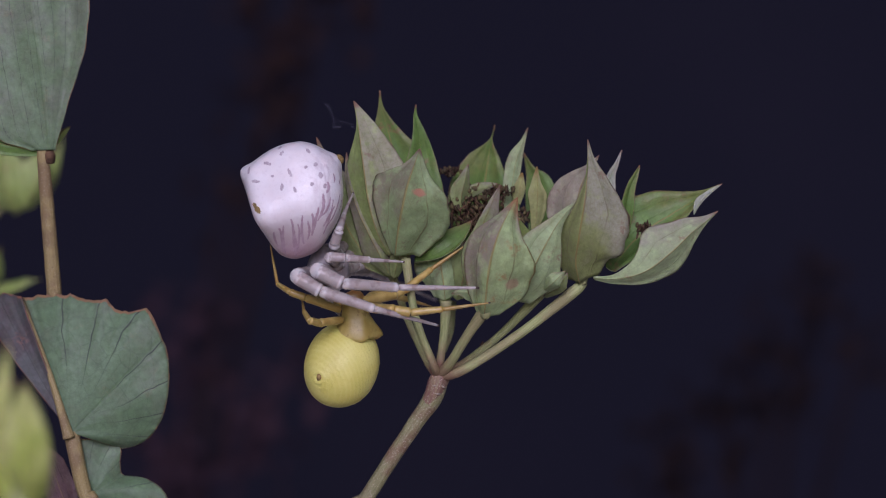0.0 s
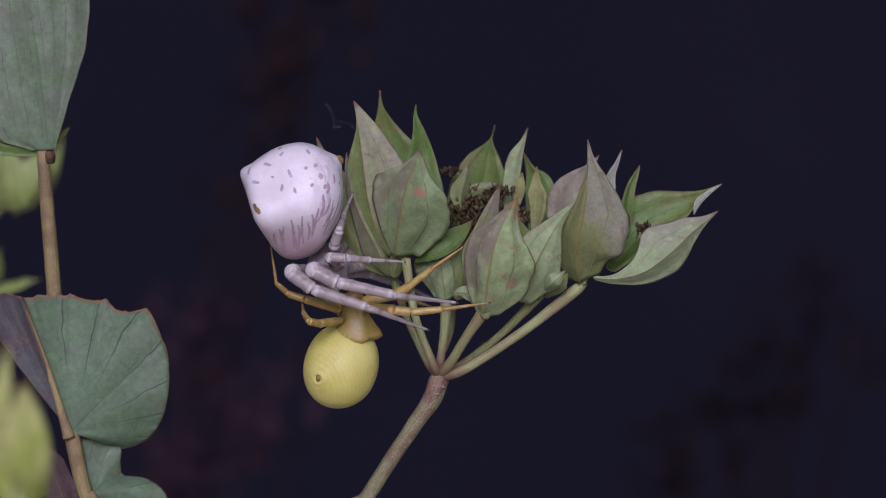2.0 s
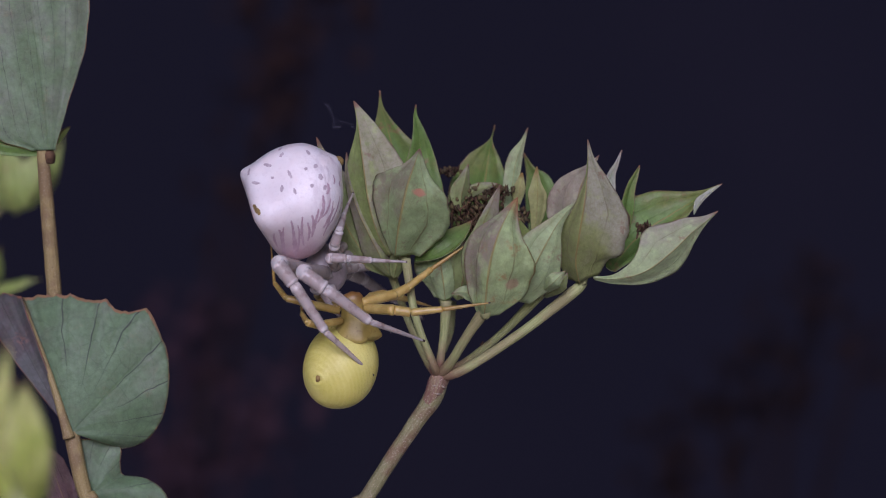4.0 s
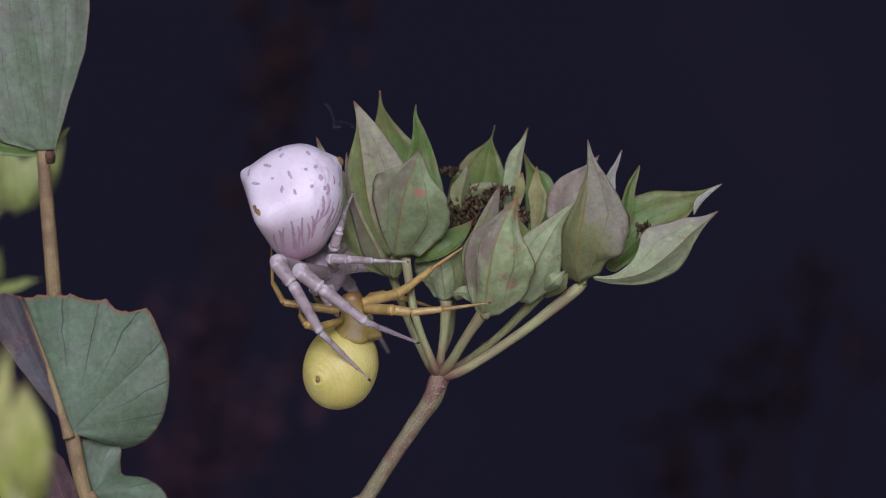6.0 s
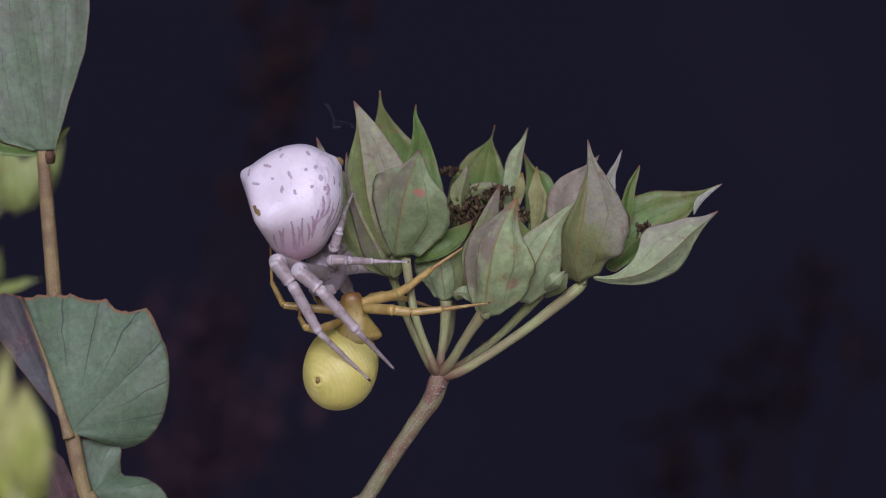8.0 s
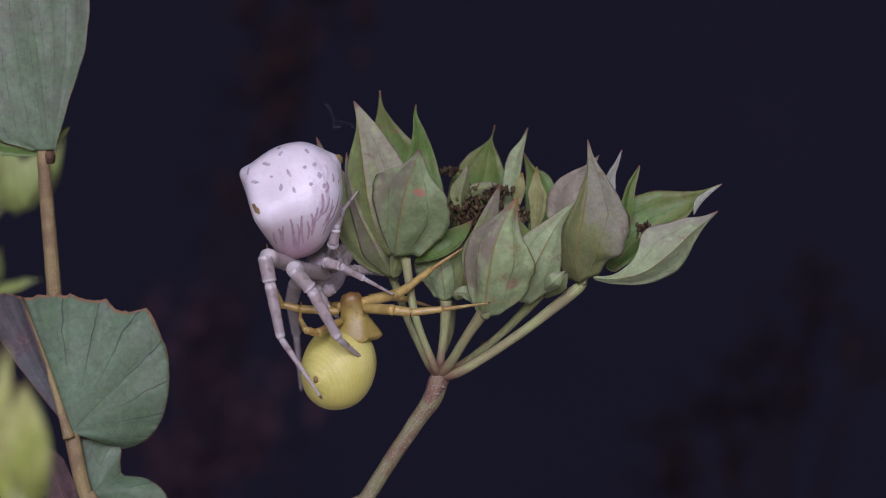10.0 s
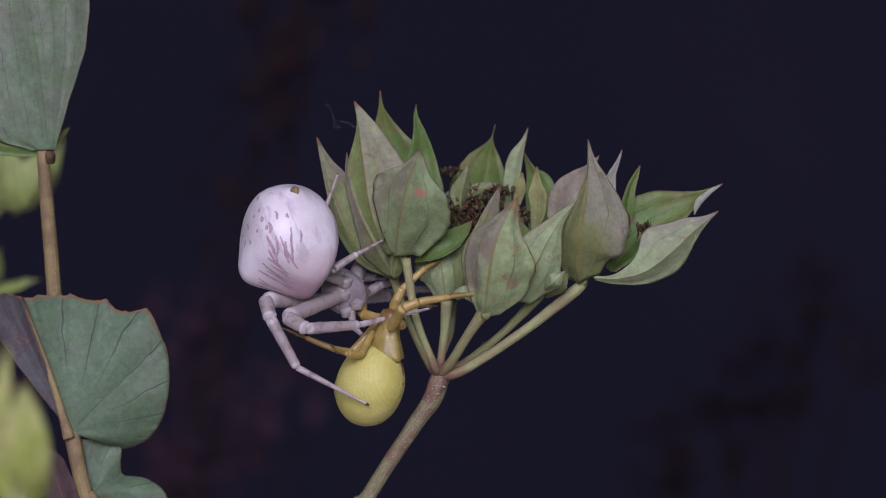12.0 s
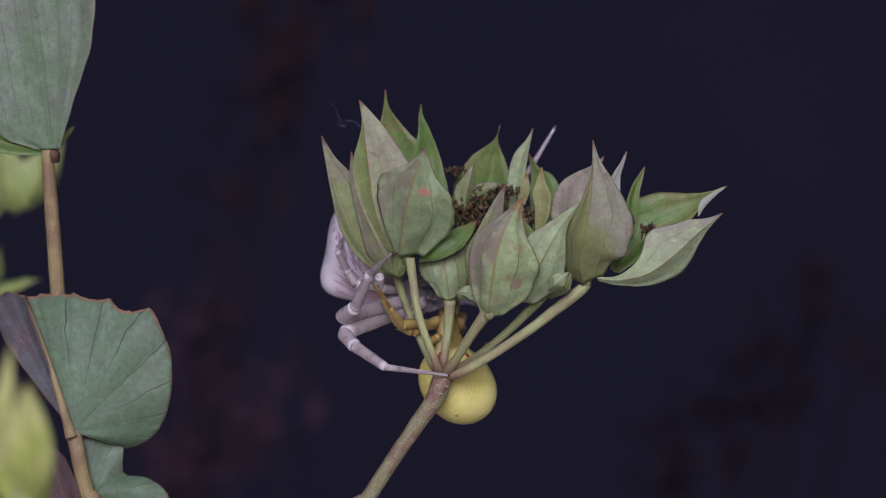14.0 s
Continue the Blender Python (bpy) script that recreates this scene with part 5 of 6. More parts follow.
# ---- how things move ----
def flow(rows, t):
    """Every column of rows (seconds first) at t, eased from row to row with no overshoot."""
    ts = [r[0] for r in rows]
    if t <= ts[0]:
        return list(rows[0][1:])
    if t >= ts[-1]:
        return list(rows[-1][1:])
    i = max(k for k in range(len(ts)) if ts[k] <= t)
    out = []
    h = ts[i + 1] - ts[i]
    s = (t - ts[i]) / h

    def slope(k, c):
        if k == 0 or k == len(ts) - 1:
            return 0.0
        a = (rows[k][c] - rows[k - 1][c]) / (ts[k] - ts[k - 1])
        b = (rows[k + 1][c] - rows[k][c]) / (ts[k + 1] - ts[k])
        return 0.0 if a * b <= 0 else 2 * a * b / (a + b)

    for c in range(1, len(rows[0])):
        p, q = rows[i][c], rows[i + 1][c]
        m, n = slope(i, c) * h, slope(i + 1, c) * h
        out.append((2 * s ** 3 - 3 * s * s + 1) * p + (s ** 3 - 2 * s * s + s) * m + (3 * s * s - 2 * s ** 3) * q + (s ** 3 - s * s) * n)
    return out


def along(a, b):
    """The pose of a segment that starts at a and points to b."""
    d = b - a
    turn = d.to_track_quat("X", "Z").to_matrix().to_4x4()
    return Matrix.Translation(a) @ turn


def hinge(start, x, z, length, near):
    """The far end of a segment of fixed length that starts at start and appears at x, z; near: -1 if it comes
    towards the camera, 1 if it goes away. Its depth follows from its length."""
    y = start.y / MM
    for _ in range(4):
        k = 1 + y / REACH
        dx, dz = x * k - start.x / MM, z * k - (start.z / MM - GROUND)
        flat = math.hypot(dx, dz)
        if flat >= length:
            return start + Vector((dx, 0.0, dz)) * (length / flat) * MM
        y = start.y / MM + near * math.sqrt(length ** 2 - flat ** 2)
    end = V(x * k, y, z * k)
    return start + (end - start).normalized() * length * MM


TIMES = [round(0.1 * i, 1) for i in range(141)]


def animate(spider, body_rows, chest_rows, leg_rows, hips):
    """Keys body, front body and legs together, so that all joints stay closed."""
    root, chest, legs = spider
    keys = {root: [], chest: []}
    for segs in legs.values():
        for ob, _ in segs:
            keys[ob] = []
    for t in TIMES:
        b = flow(body_rows, t)
        m = Matrix.LocRotScale(V(*b[:3]), Euler([radians(q) for q in b[3:]]), None)
        keys[root].append((t, m))
        inv = m.inverted()
        c = flow(chest_rows, t)
        mc = Matrix.LocRotScale(V(*c[:3]), Euler([radians(q) for q in c[3:]]), None)
        keys[chest].append((t, inv @ mc))
        for name, segs in legs.items():
            j = flow(leg_rows[name], t)
            start = mc @ (Vector(hips[name][0]) * MM)
            ways = flow(hips[name][1], t) if isinstance(hips[name][1], list) else hips[name][1]
            for k, (ob, length) in enumerate(segs):
                end = hinge(start, j[2 * k], j[2 * k + 1], length, ways[k])
                keys[ob].append((t, inv @ along(start, end)))
                start = end
    for ob, rows in keys.items():
        walk(ob, rows)


def sway(plant, rows):
    """Small rocking of a plant about its foot: seconds, slip in mm, lean in degrees."""
    foot = plant.location.copy()
    arm = 0.0225 if plant is UMBEL else 0.0
    walk(plant, [(t, Matrix.Translation(foot + Vector((slip * MM, 0, arm * math.sin(radians(lean))))) @ pose(0, 0, 0, 0, lean, 0)) for t, slip, lean in rows])


def motions():
    sway(UMBEL, [(0, 0.000, 0.000), (10.5, 0.000, 0.000), (11, 0.050, -0.061), (11.5, 0.126, -0.166), (12, 0.019, 0.000), (12.5, 0.050, -0.061), (13, -0.098, 0.219), (13.5, 0.128, -0.157), (14, -0.264, 0.481)])
    sway(LEAFY, [(0, 0.000, 0.000), (10.5, 0.000, 0.000), (11.5, -0.029, 0.048), (12, 0.033, -0.029), (12.5, 0.010, 0.000), (13, -0.192, 0.335), (13.5, -0.078, 0.096), (14, -0.238, 0.431)])
    sway(BUD, [(0, 0.000, 0.000), (12, 0.000, 0.000), (12.5, -0.099, 0.203), (13, 0.032, 0.000), (14, -0.067, 0.203)])
    white_body = [
        (0.0, -8.39, -4.2, 2.78, 0, 0, 0), (3.0, -8.39, -4.2, 2.71, 0, 0, 0), (8.2, -8.39, -4.2, 2.65, 0, 0, 0), (10.5, -8.42, -4.2, 2.78, 0, -1, -1),
        (11.0, -8.67, -4.2, 2.46, 0, -3, -4), (11.25, -8.96, -4, 1.66, 6, -9, -22), (11.5, -9.27, -3.6, 0.94, 12, -15, -50), (12.0, -8.64, -3, 0.34, 12, -19, -60),
        (12.5, -8.32, -2, -0.62, 11, -23, -66), (12.8, -7.02, 1.5, -1.48, 11, -22, -72), (13.0, -6.24, 4.8, -1.90, 11, -22, -78), (13.5, -5.33, 6, -0.76, 11, -24, -78), (14.0, -4.42, 6.3, -0.36, 11, -24, -76)]
    white_chest = [
        (0.0, -6.52, -1.6, -1.17, 0, 0, 0), (6.5, -6.71, -1.6, -1.23, 0, 0, 0), (10.5, -6.71, -1.6, -1.23, 0, 0, 0), (11.0, -6.71, -1.4, -1.62, 0, 0, 0),
        (11.5, -5.92, -0.6, -2.13, 0, -30, -10), (12.0, -5.61, -0.2, -2.52, 0, -40, -10), (12.5, -5.31, 0.5, -3.17, 0, -40, -10), (12.8, -4.31, 1.4, -3.70, 0, -60, -10),
        (13.0, -3.74, 1.8, -3.90, 0, -70, -10), (13.5, -2.99, 3.4, -3.22, 0, -70, -10), (14.0, -2.25, 3.8, -3.06, 0, -70, -10)]
    white_hips = {
        "fore": ((-0.5, -0.7, -0.1), [(0.0, -1, 1, 1, 1), (8.2, -1, 1, 1, 1), (10.3, -1, -1, -1, -1), (13.3, -1, -1, -1, -1), (13.5, -1, -1, -1, 1), (14.0, -1, -1, -1, 1)]), "second": ((0.1, -0.9, -0.1), [(0.0, -1, 1, 1, 1), (10.3, -1, 1, 1, 1), (11.0, -1, -1, 1, 1), (12.55, -1, -1, 1, 1), (12.7, -1, -1, -1, -1), (14.0, -1, -1, -1, -1)]), "third": ((0.6, -0.7, 0.3), (-1, -1, 1, 1)), "hind": ((0.5, -0.5, 0.9), [(0.0, -1, -1, 1, 1), (12.55, -1, -1, 1, 1), (12.7, -1, -1, -1, 1), (14.0, -1, -1, -1, 1)]),
        "far_fore": ((0.5, 0.7, -0.3), (1, 1, 1, 1)), "far_second": ((0.8, 0.6, 0.2), (1, 1, 1, 1)), "far_third": ((0.9, 0.3, 0.0), (1, 1, 1, 1)), "far_hind": ((0.6, 0.4, 0.9), (1, 1, 1, -1)), "palp": ((-0.1, -0.8, -1.1), (-1, -1))}
    white_legs = {
        "fore": [
            (0.0, -8.26, -1.56, -6.67, -2.52, -3.57, -3.48, -0.19, -4.34), (1.5, -8.45, -1.50, -6.83, -2.52, -3.80, -3.48, -0.45, -4.24), (2.0, -8.60, -1.30, -7.05, -2.52, -3.95, -3.40, -0.76, -4.60), (2.15, -8.70, -1.20, -7.20, -2.52, -4.62, -3.85, -1.30, -5.35),
            (2.5, -9.06, -1.05, -7.78, -2.52, -5.49, -4.69, -2.36, -6.16), (3.0, -9.32, -0.86, -8.10, -2.36, -6.13, -4.82, -3.57, -6.67), (5.3, -9.44, -0.70, -8.42, -2.04, -6.76, -4.91, -4.12, -7.43), (8.2, -9.51, -0.67, -8.55, -1.95, -6.89, -4.95, -4.12, -7.43),
            (10.3, -10.15, -0.35, -9.89, -2.04, -9.32, -5.07, -7.08, -8.45), (11.0, -10.31, -0.67, -10.02, -2.04, -9.38, -5.17, -6.83, -8.55), (11.25, -10.40, -1.56, -10.21, -2.84, -9.06, -5.87, -5.71, -8.52), (11.5, -10.34, -2.33, -10.18, -3.54, -8.55, -6.44, -4.53, -8.42)],
        "second": [
            (0.0, -7.08, -1.24, -5.62, -1.98, -2.52, -2.17, 2.04, -2.20), (1.5, -7.21, -1.18, -5.71, -2.01, -2.68, -2.39, 1.53, -2.84), (2.0, -7.35, -1.18, -5.78, -1.97, -2.80, -2.60, 0.85, -3.05), (2.15, -7.42, -1.18, -5.84, -1.95, -2.98, -2.95, 0.95, -3.75),
            (2.5, -7.59, -1.24, -6.03, -2.01, -3.32, -3.32, 0.35, -4.28), (3.0, -7.72, -1.37, -6.25, -2.33, -3.83, -3.99, -0.54, -5.01), (5.3, -8.10, -1.24, -6.67, -2.36, -4.28, -4.18, -1.34, -5.30), (7.5, -8.17, -1.24, -6.73, -2.33, -4.34, -4.12, -1.40, -5.33), (7.6, -8.17, -1.24, -6.76, -2.33, -4.53, -4.37, -2.20, -6.13), (8.0, -8.20, -1.21, -6.86, -2.33, -4.79, -4.69, -2.74, -6.80), (8.2, -8.23, -1.18, -6.96, -2.33, -4.98, -4.75, -3.00, -6.89),
            (10.3, -8.55, -1.12, -7.53, -2.27, -5.93, -5.07, -3.83, -6.83), (11.0, -8.81, -1.05, -7.69, -2.46, -5.71, -4.59, -3.19, -6.35), (11.25, -8.58, -2.20, -7.40, -3.32, -4.59, -4.28, -1.08, -5.07), (11.5, -8.26, -3.57, -7.08, -4.12, -4.21, -4.15, 0.67, -3.45)]}
    white_legs["fore"] += [
        (12.0, -10.02, -2.84, -9.76, -3.89, -8.17, -6.83, -4.08, -8.87), (12.5, -9.64, -3.73, -9.38, -4.69, -8.04, -6.60, -4.05, -8.33), (12.8, -8.58, -4.75, -8.36, -5.55, -7.78, -6.41, -4.40, -7.21),
        (13.0, -8.49, -4.59, -8.30, -5.39, -7.78, -6.03, -5.04, -6.54), (13.5, -7.15, -4.69, -6.57, -5.39, -5.17, -6.54, -1.66, -7.56), (14.0, -5.62, -4.75, -4.98, -5.49, -3.25, -6.67, 0.38, -7.15)]
    white_legs["second"] += [
        (12.0, -8.81, -3.86, -7.72, -4.50, -4.75, -4.28, -0.61, -3.32), (12.5, -8.81, -3.99, -7.78, -4.53, -5.07, -4.28, -0.26, -2.97), (12.8, -8.42, -3.96, -7.78, -4.12, -5.87, -2.20, -2.68, -0.45),
        (13.0, -8.42, -3.57, -7.94, -3.16, -6.35, -1.79, -3.06, 0.00), (13.5, -7.05, -3.73, -6.19, -3.32, -4.59, -1.08, -3.00, 0.00), (14.0, -5.74, -3.86, -4.98, -3.32, -4.12, -1.40, -2.81, -0.16)]
    white_legs["third"] = [
        (0.0, -6.41, -0.45, -5.49, -0.51, -4.12, -0.61, -2.17, -0.73), (8.2, -6.29, -0.61, -5.39, -0.64, -3.96, -0.70, -1.85, -0.73), (10.3, -6.67, -0.80, -5.81, -1.05, -4.50, -1.75, -2.81, -2.71), (11.0, -6.83, -0.93, -5.77, -1.24, -4.50, -1.79, -2.78, -2.65),
        (11.5, -6.60, -0.99, -5.87, -0.77, -4.75, -0.16, -3.45, 0.57), (12.0, -6.83, -1.40, -6.13, -1.08, -4.85, -0.29, -3.32, 0.54), (12.5, -6.25, -1.79, -5.68, -1.24, -4.53, -0.54, -3.25, 0.41), (13.0, -4.59, -2.52, -4.12, -1.72, -3.64, -0.93, -3.00, -0.16), (14.0, -3.64, -2.20, -3.57, -1.56, -3.32, -0.93, -2.81, -0.22)]
    white_legs["hind"] = [
        (0.0, -6.13, 0.29, -5.87, 1.05, -5.62, 1.88, -5.07, 3.19), (8.2, -6.13, 0.16, -5.87, 0.99, -5.62, 1.88, -5.07, 3.22), (10.5, -6.25, 0.35, -6.13, 1.15, -5.71, 2.20, -4.69, 3.35), (11.0, -6.96, 0.35, -6.51, 1.05, -5.81, 2.17, -4.66, 3.51),
        (11.5, -6.76, -0.13, -6.89, 0.29, -6.00, 2.11, -4.69, 4.05), (12.0, -6.83, 0.03, -6.96, 0.93, -6.57, 2.52, -5.84, 4.50), (12.5, -5.93, -0.77, -6.13, 0.29, -6.09, 1.79, -5.74, 3.92), (12.8, -6.70, -0.93, -6.89, 0.10, -6.80, 1.05, -6.44, 2.90),
        (13.0, -6.25, -1.40, -6.44, -0.45, -6.38, 0.51, -6.13, 1.88), (13.5, -6.25, -1.56, -6.60, -0.45, -6.70, 0.03, -6.00, 1.31), (14.0, -5.30, -1.88, -5.87, -0.54, -5.97, -0.13, -5.49, 0.99)]
    white_legs["far_fore"] = [
        (0.0, -5.23, -1.08, -4.21, -1.18, -3.00, -1.72, -0.29, -2.94), (3.2, -5.23, -1.24, -4.28, -1.40, -2.84, -1.88, -0.19, -3.03), (5.3, -5.81, -1.31, -5.23, -2.04, -4.15, -3.96, -3.06, -5.84), (7.5, -5.87, -1.37, -5.23, -2.14, -4.08, -4.05, -3.06, -5.90), (7.8, -5.87, -1.37, -5.42, -2.20, -4.66, -3.80, -4.21, -4.95), (8.2, -5.87, -1.37, -5.42, -2.20, -4.66, -3.80, -4.21, -4.95),
        (10.3, -8.58, -2.04, -8.74, -3.16, -8.49, -5.07, -8.23, -8.74), (10.5, -8.65, -2.20, -8.61, -3.32, -8.42, -5.46, -8.17, -9.38), (10.7, -8.10, -2.52, -7.94, -3.64, -7.15, -6.35, -6.13, -10.34), (11.0, -5.87, -3.16, -4.85, -4.43, -3.32, -5.71, -1.34, -8.45),
        (11.3, -4.91, -2.36, -3.57, -2.84, -0.70, -3.80, 4.08, -5.87), (11.5, -4.59, -2.36, -3.00, -2.58, -0.45, -3.80, 3.06, -5.46), (12.0, -4.43, -2.68, -3.00, -2.58, -1.56, -2.27, 1.47, -2.27), (12.5, -4.59, -2.84, -3.00, -3.48, -1.56, -3.48, 0.19, -3.06),
        (13.0, -1.34, -3.86, -0.38, -4.05, 1.21, -4.37, 3.70, -3.99), (14.0, -0.77, -3.16, 0.19, -2.84, 1.15, -2.84, 2.11, -3.16)]
    white_legs["far_second"] = [
        (0.0, -4.59, 0.67, -3.80, 1.63, -2.68, 3.22, -1.08, 4.50), (10.5, -4.59, 0.67, -3.80, 1.63, -2.68, 3.22, -0.77, 4.50), (11.0, -4.28, 1.31, -3.00, 2.58, -1.24, 4.34, 0.99, 5.42), (11.5, -4.28, 0.67, -3.00, 1.31, -1.24, 2.58, 0.51, 3.54),
        (12.5, -3.96, 0.03, -2.68, 0.67, -1.08, 1.95, 0.51, 3.22), (13.3, -0.77, -0.29, 0.51, 0.67, 2.11, 3.22, 3.06, 5.14), (13.7, 0.51, 0.03, 1.79, 1.31, 3.38, 3.54, 4.66, 6.09), (14.0, 1.47, -0.29, 2.74, 0.99, 4.34, 3.54, 6.57, 7.27)]
    white_legs["far_hind"] = [
        (0.0, -5.49, 0.35, -4.75, 0.19, -3.96, 0.35, -3.00, 0.03), (11.0, -5.55, 0.03, -4.75, 0.03, -3.96, 0.19, -3.00, -0.13), (11.5, -5.23, -0.93, -4.28, -0.93, -3.64, -0.93, -2.68, -1.24), (12.5, -4.28, -1.88, -3.64, -1.88, -3.00, -1.88, -2.04, -1.88), (14.0, -1.40, -1.88, -0.77, -1.88, -0.13, -1.88, 0.51, -2.20)]
    white_legs["far_third"] = [
        (0.0, -4.85, -0.93, -4.12, -0.93, -3.32, -1.18, -2.52, -1.56), (11.0, -4.91, -1.24, -4.21, -1.24, -3.32, -1.40, -2.52, -1.72), (11.5, -4.59, -1.88, -3.80, -1.72, -3.00, -1.88, -1.72, -2.04), (12.5, -3.96, -2.84, -3.32, -2.36, -2.52, -1.88, -1.56, -1.72), (13.0, -1.40, -2.84, -0.77, -2.68, 0.03, -2.52, 0.83, -2.52), (14.0, -0.93, -2.52, -0.29, -2.68, 0.51, -2.52, 0.99, -2.36)]
    white_legs["palp"] = [
        (0.0, -6.25, -3.25, -5.55, -3.99), (10.5, -6.51, -3.32, -5.81, -4.02), (11.0, -6.35, -3.48, -5.62, -4.15), (11.5, -5.49, -4.18, -4.79, -4.43), (12.0, -5.07, -4.75, -4.43, -4.98), (12.5, -4.72, -5.07, -3.92, -5.74), (12.8, -3.80, -4.75, -3.70, -5.46), (14.0, -2.04, -3.80, -1.56, -4.59)]
    animate(WHITE_SPIDER, white_body, white_chest, white_legs, white_hips)

    yellow_body = [
        (0.0, -5.62, -3, -6.37, 0, 0, 0), (1.5, -5.65, -3, -6.41, 0, 0, 0), (5.3, -5.68, -3, -6.47, 0, 0, 0), (8.2, -5.68, -3, -6.53, 0, 0, 0), (10.5, -5.81, -3, -6.50, 0, 0, 0), (11.0, -5.56, -3, -6.56, 0, 0, 3),
        (11.25, -5.09, -2.9, -6.72, 0, 8, -33), (11.5, -4.59, -2.6, -6.92, 0, 16, -68), (12.0, -4.06, -2.4, -7.53, 0, 18, -80), (12.5, -3.66, -2.2, -8.33, 0, 16, -92), (12.8, -3.17, -1.4, -8.77, -4, 0, -112), (13.0, -3.21, -0.8, -8.86, -8, -18, -130),
        (13.2, -3.20, 0.4, -8.90, -8, -18, -132), (13.3, -3.36, 0.8, -8.82, -8, -18, -133), (13.4, -2.83, 1.6, -9.02, -6, -12, -135), (13.5, -1.42, 2.8, -8.86, 2, 2, -142), (13.6, -0.13, 2.9, -8.40, 10, 10, -147), (13.8, 0.78, 2.9, -7.80, 22, 20, -155), (14.0, 0.80, 2.9, -7.72, 28, 24, -158)]
    yellow_chest = [
        (0.0, -4.82, -3.7, -3.72, 12, -8, 0), (5.3, -4.88, -3.7, -3.79, 12, -8, 0), (10.5, -4.89, -3.4, -3.79, 12, -10, 0), (11.0, -4.64, -3.1, -3.86, 12, -10, 0), (11.5, -3.52, -3, -4.11, 0, 4, -30), (12.0, -3.08, -3, -4.74, 0, 10, -50),
        (12.5, -2.61, -2.4, -5.04, 0, 10, -70), (13.0, -2.17, -0.3, -5.35, 0, 4, -90), (13.3, -2.10, 0.9, -5.42, 0, 4, -98), (13.4, -1.85, 1.7, -5.55, 0, 4, -103), (13.5, -0.94, 2.7, -5.64, 0, 4, -110), (14.0, 0.26, 3.0, -4.82, 0, 4, -130)]
    yellow_hips = {
        "outer": ((-0.8, -0.1, 0.5), (-1, -1, 1, 1)), "lower": ((-0.8, -0.4, 0.0), (-1, -1, 1, 1)), "upper_grip": ((0.5, -0.2, 0.8), [(0.0, 1, 1, 1, 1), (13.1, 1, 1, 1, 1), (13.5, -1, -1, -1, -1), (14.0, -1, -1, -1, -1)]), "lower_grip": ((0.7, -0.4, 0.5), [(0.0, -1, -1, 1, 1), (13.1, -1, -1, 1, 1), (13.5, -1, -1, -1, -1), (14.0, -1, -1, -1, -1)]),
        "far_outer": ((-0.6, 0.5, 0.6), (1, 1, 1, -1)), "far_grip": ((0.6, 0.5, 0.6), (1, 1, 1, 1))}
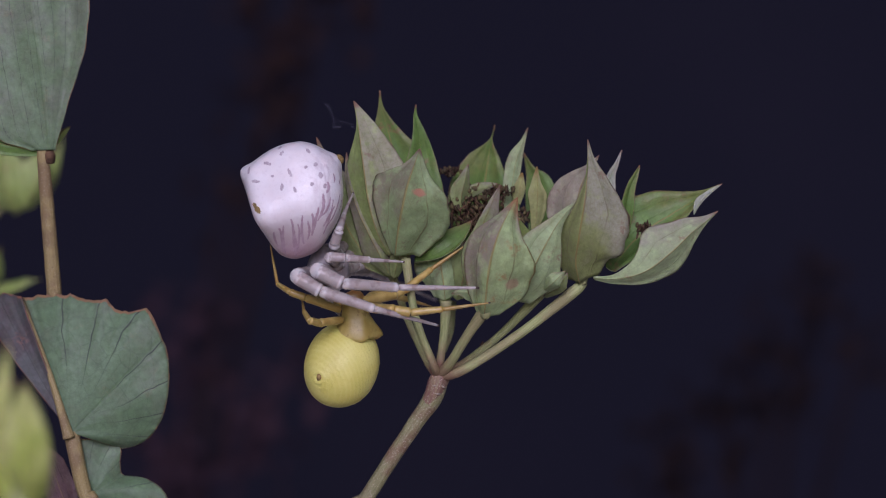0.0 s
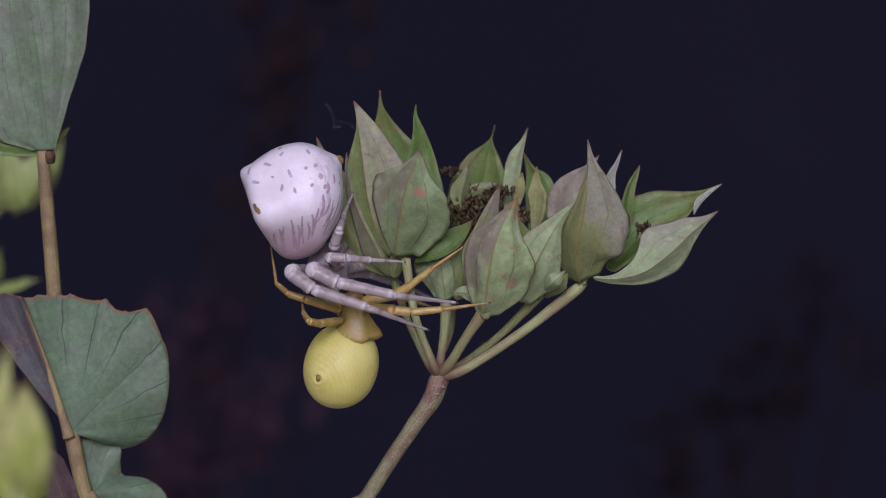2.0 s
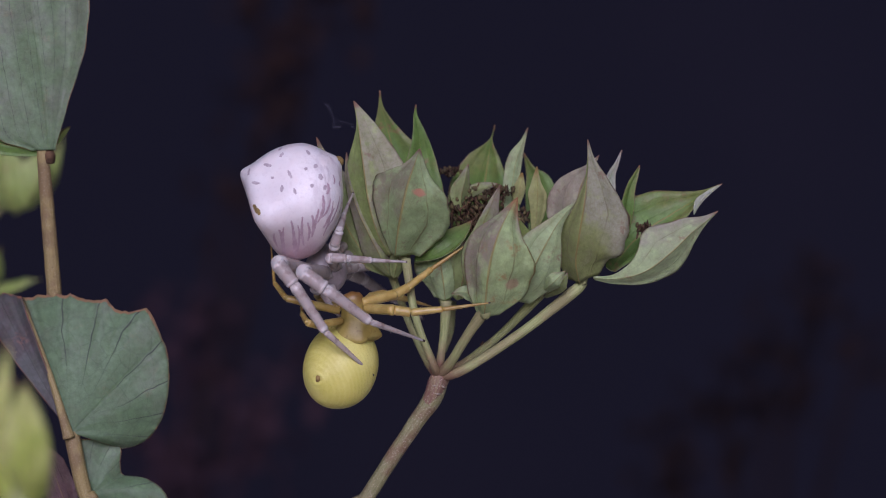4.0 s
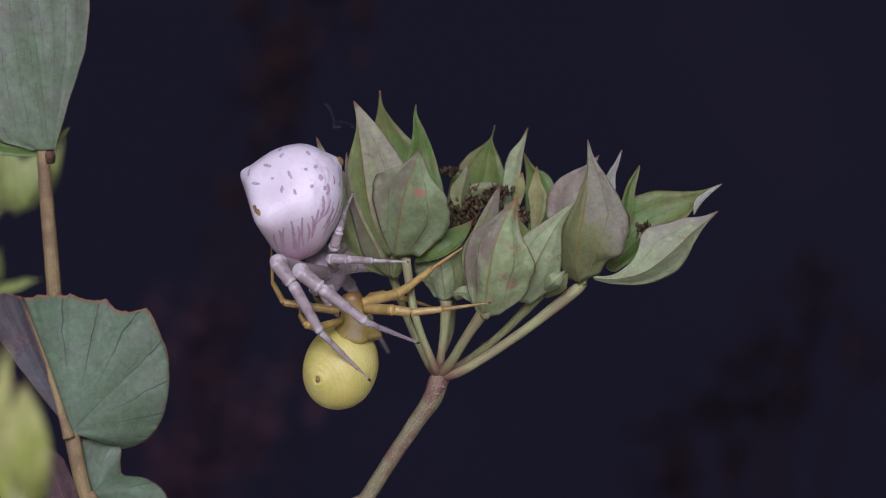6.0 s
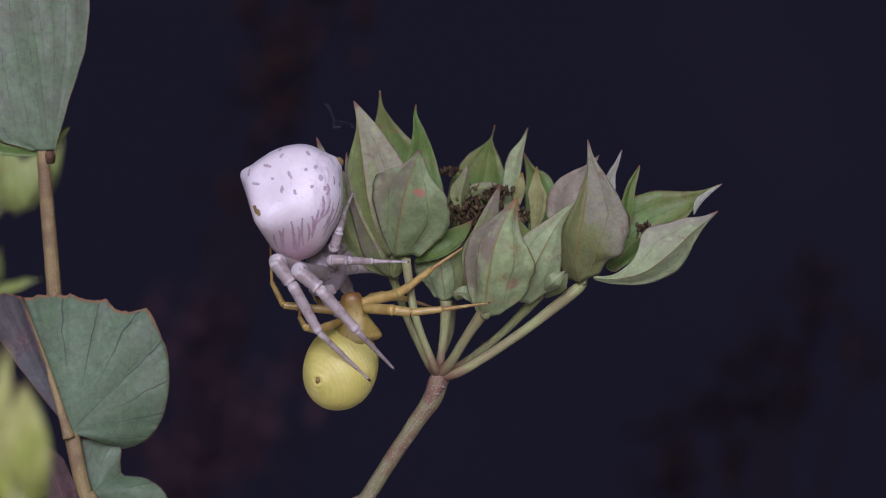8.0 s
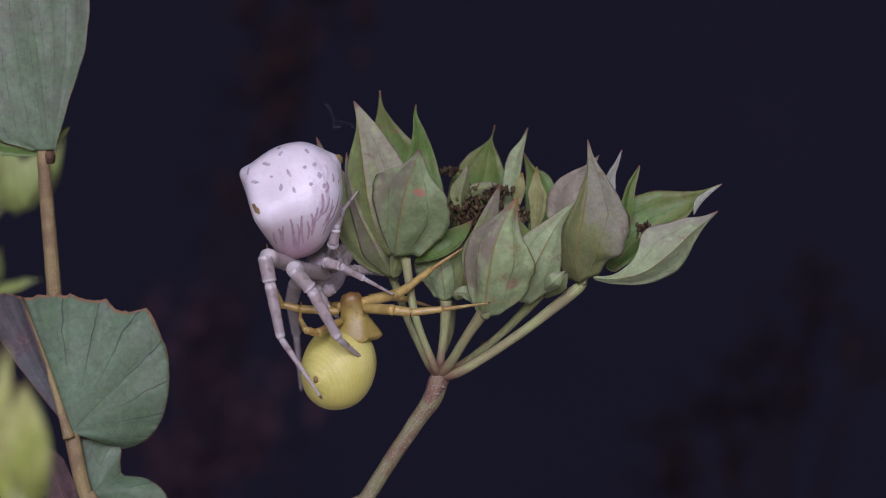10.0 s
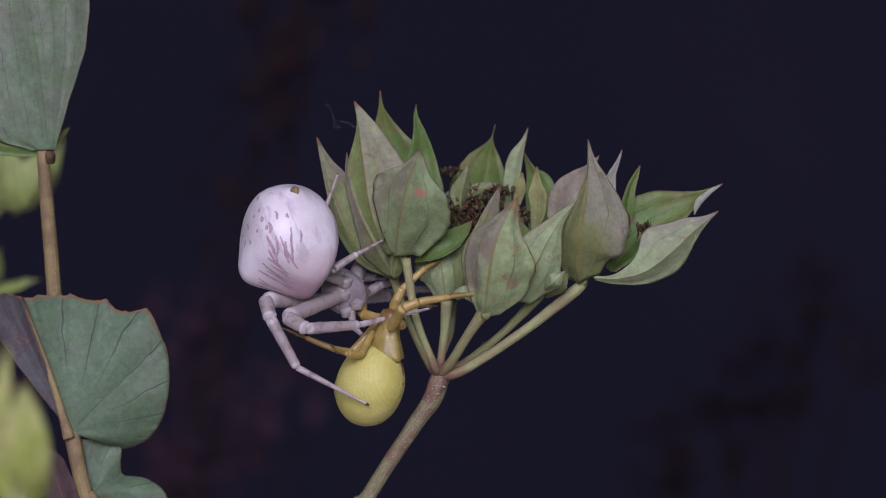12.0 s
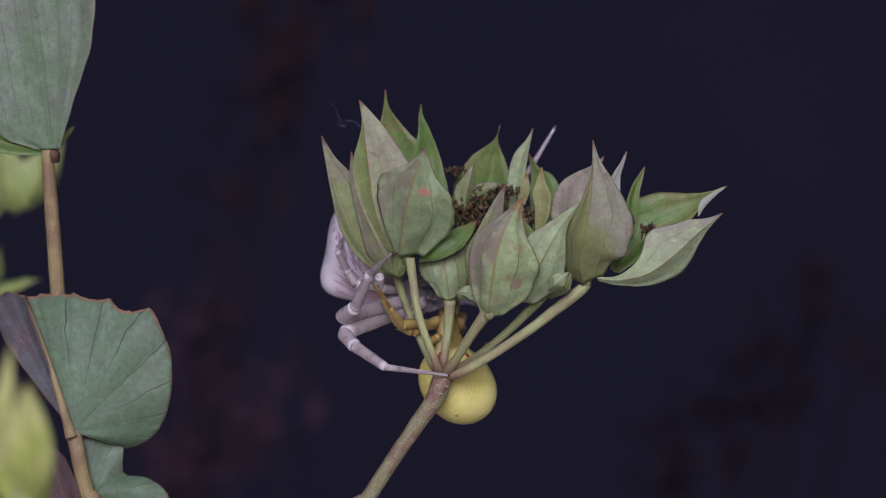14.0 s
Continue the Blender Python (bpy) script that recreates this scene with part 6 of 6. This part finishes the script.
    yellow_legs = {
        "outer": [
            (0.0, -7.78, -2.74, -8.68, -2.42, -9.35, -1.98, -9.76, 0.29), (6.5, -8.10, -3.19, -9.06, -3.06, -9.64, -1.88, -9.70, 0.29), (10.5, -8.26, -3.41, -9.12, -3.35, -9.70, -1.88, -10.02, 0.35), (11.0, -8.36, -3.57, -9.32, -3.57, -9.76, -2.20, -10.21, 0.03),
            (11.5, -5.71, -5.01, -7.15, -4.75, -8.42, -3.96, -9.38, -3.16), (12.5, -4.91, -6.54, -6.13, -6.03, -7.15, -5.46, -8.74, -5.01), (12.8, -3.45, -5.87, -3.70, -5.07, -3.32, -4.12, -2.68, -2.84), (13.3, -3.00, -5.87, -3.32, -5.07, -3.00, -4.12, -2.68, -2.84), (14.0, -1.40, -4.43, -2.04, -4.59, -3.00, -3.48, -4.12, -1.88)],
        "lower": [
            (0.0, -6.99, -4.18, -7.53, -4.05, -7.85, -3.54, -7.98, -2.74), (8.2, -7.15, -4.59, -7.78, -4.43, -8.10, -3.86, -8.04, -2.84), (11.0, -7.08, -4.91, -7.72, -4.75, -8.04, -4.05, -7.98, -3.16), (11.5, -5.55, -5.39, -6.19, -5.23, -6.67, -4.98, -7.47, -4.59),
            (12.5, -3.80, -6.35, -4.59, -6.35, -5.39, -6.09, -6.19, -5.77), (13.0, -2.68, -6.19, -3.32, -6.35, -3.80, -6.51, -3.96, -6.83), (14.0, -0.45, -5.07, -0.93, -5.39, -0.77, -5.07, -0.61, -4.75)],
        "upper_grip": [
            (0.0, -2.68, -2.55, -1.98, -2.17, -0.64, -1.12, 1.72, 0.51), (11.0, -2.68, -2.58, -1.98, -2.17, -0.64, -1.12, 1.72, 0.41), (11.5, -2.94, -3.22, -2.42, -2.46, -0.93, -0.93, 0.99, 0.03), (12.5, -2.49, -2.84, -2.17, -2.07, -0.77, -0.99, 0.67, -0.29),
            (13.0, -2.50, -2.50, -1.90, -1.95, -0.50, -0.80, 1.40, 0.90), (13.2, -2.40, -2.60, -1.85, -2.05, -0.60, -1.10, 0.90, 0.30), (13.5, -2.68, -4.75, -3.06, -3.96, -3.32, -2.84, -3.00, -1.24), (14.0, -1.72, -4.69, -2.52, -4.28, -3.38, -2.84, -4.28, -1.56)],
        "lower_grip": [
            (0.0, -2.74, -3.45, -1.66, -3.61, 0.51, -3.35, 3.13, -2.97), (11.0, -2.74, -3.45, -1.66, -3.61, 0.51, -3.35, 3.13, -2.97), (11.5, -2.36, -3.32, -1.40, -3.25, 0.51, -3.06, 2.94, -2.65), (12.5, -2.11, -3.32, -1.34, -2.84, 0.19, -2.30, 2.11, -2.14),
            (13.0, -1.66, -3.64, -1.56, -2.84, -0.93, -1.88, 0.19, -0.77), (13.5, -1.40, -4.28, -0.93, -3.96, -0.13, -3.80, 0.51, -3.32), (14.0, -1.56, -4.18, -2.30, -4.28, -3.00, -3.32, -3.70, -2.04)],
        "far_outer": [(0.0, -6.19, -3.16, -6.83, -2.84, -7.15, -2.52, -7.47, -1.88), (11.0, -6.19, -3.32, -6.83, -3.16, -7.15, -2.84, -7.47, -2.52), (12.5, -3.32, -3.80, -3.00, -3.16, -2.68, -2.52, -2.36, -1.88), (14.0, 0.51, -3.80, 0.83, -4.12, 1.15, -4.43, 0.99, -5.07)],
        "far_grip": [(0.0, -3.96, -2.68, -3.32, -2.52, -2.04, -2.84, -0.45, -3.32), (11.0, -3.96, -2.84, -3.32, -2.68, -2.04, -2.84, -0.45, -3.32), (12.5, -2.04, -4.43, -1.72, -3.80, -1.08, -3.48, -0.13, -3.16), (14.0, 0.83, -3.80, 1.15, -3.80, 0.99, -4.43, 0.51, -5.07)]}
    animate(YELLOW_SPIDER, yellow_body, yellow_chest, yellow_legs, yellow_hips)


motions()
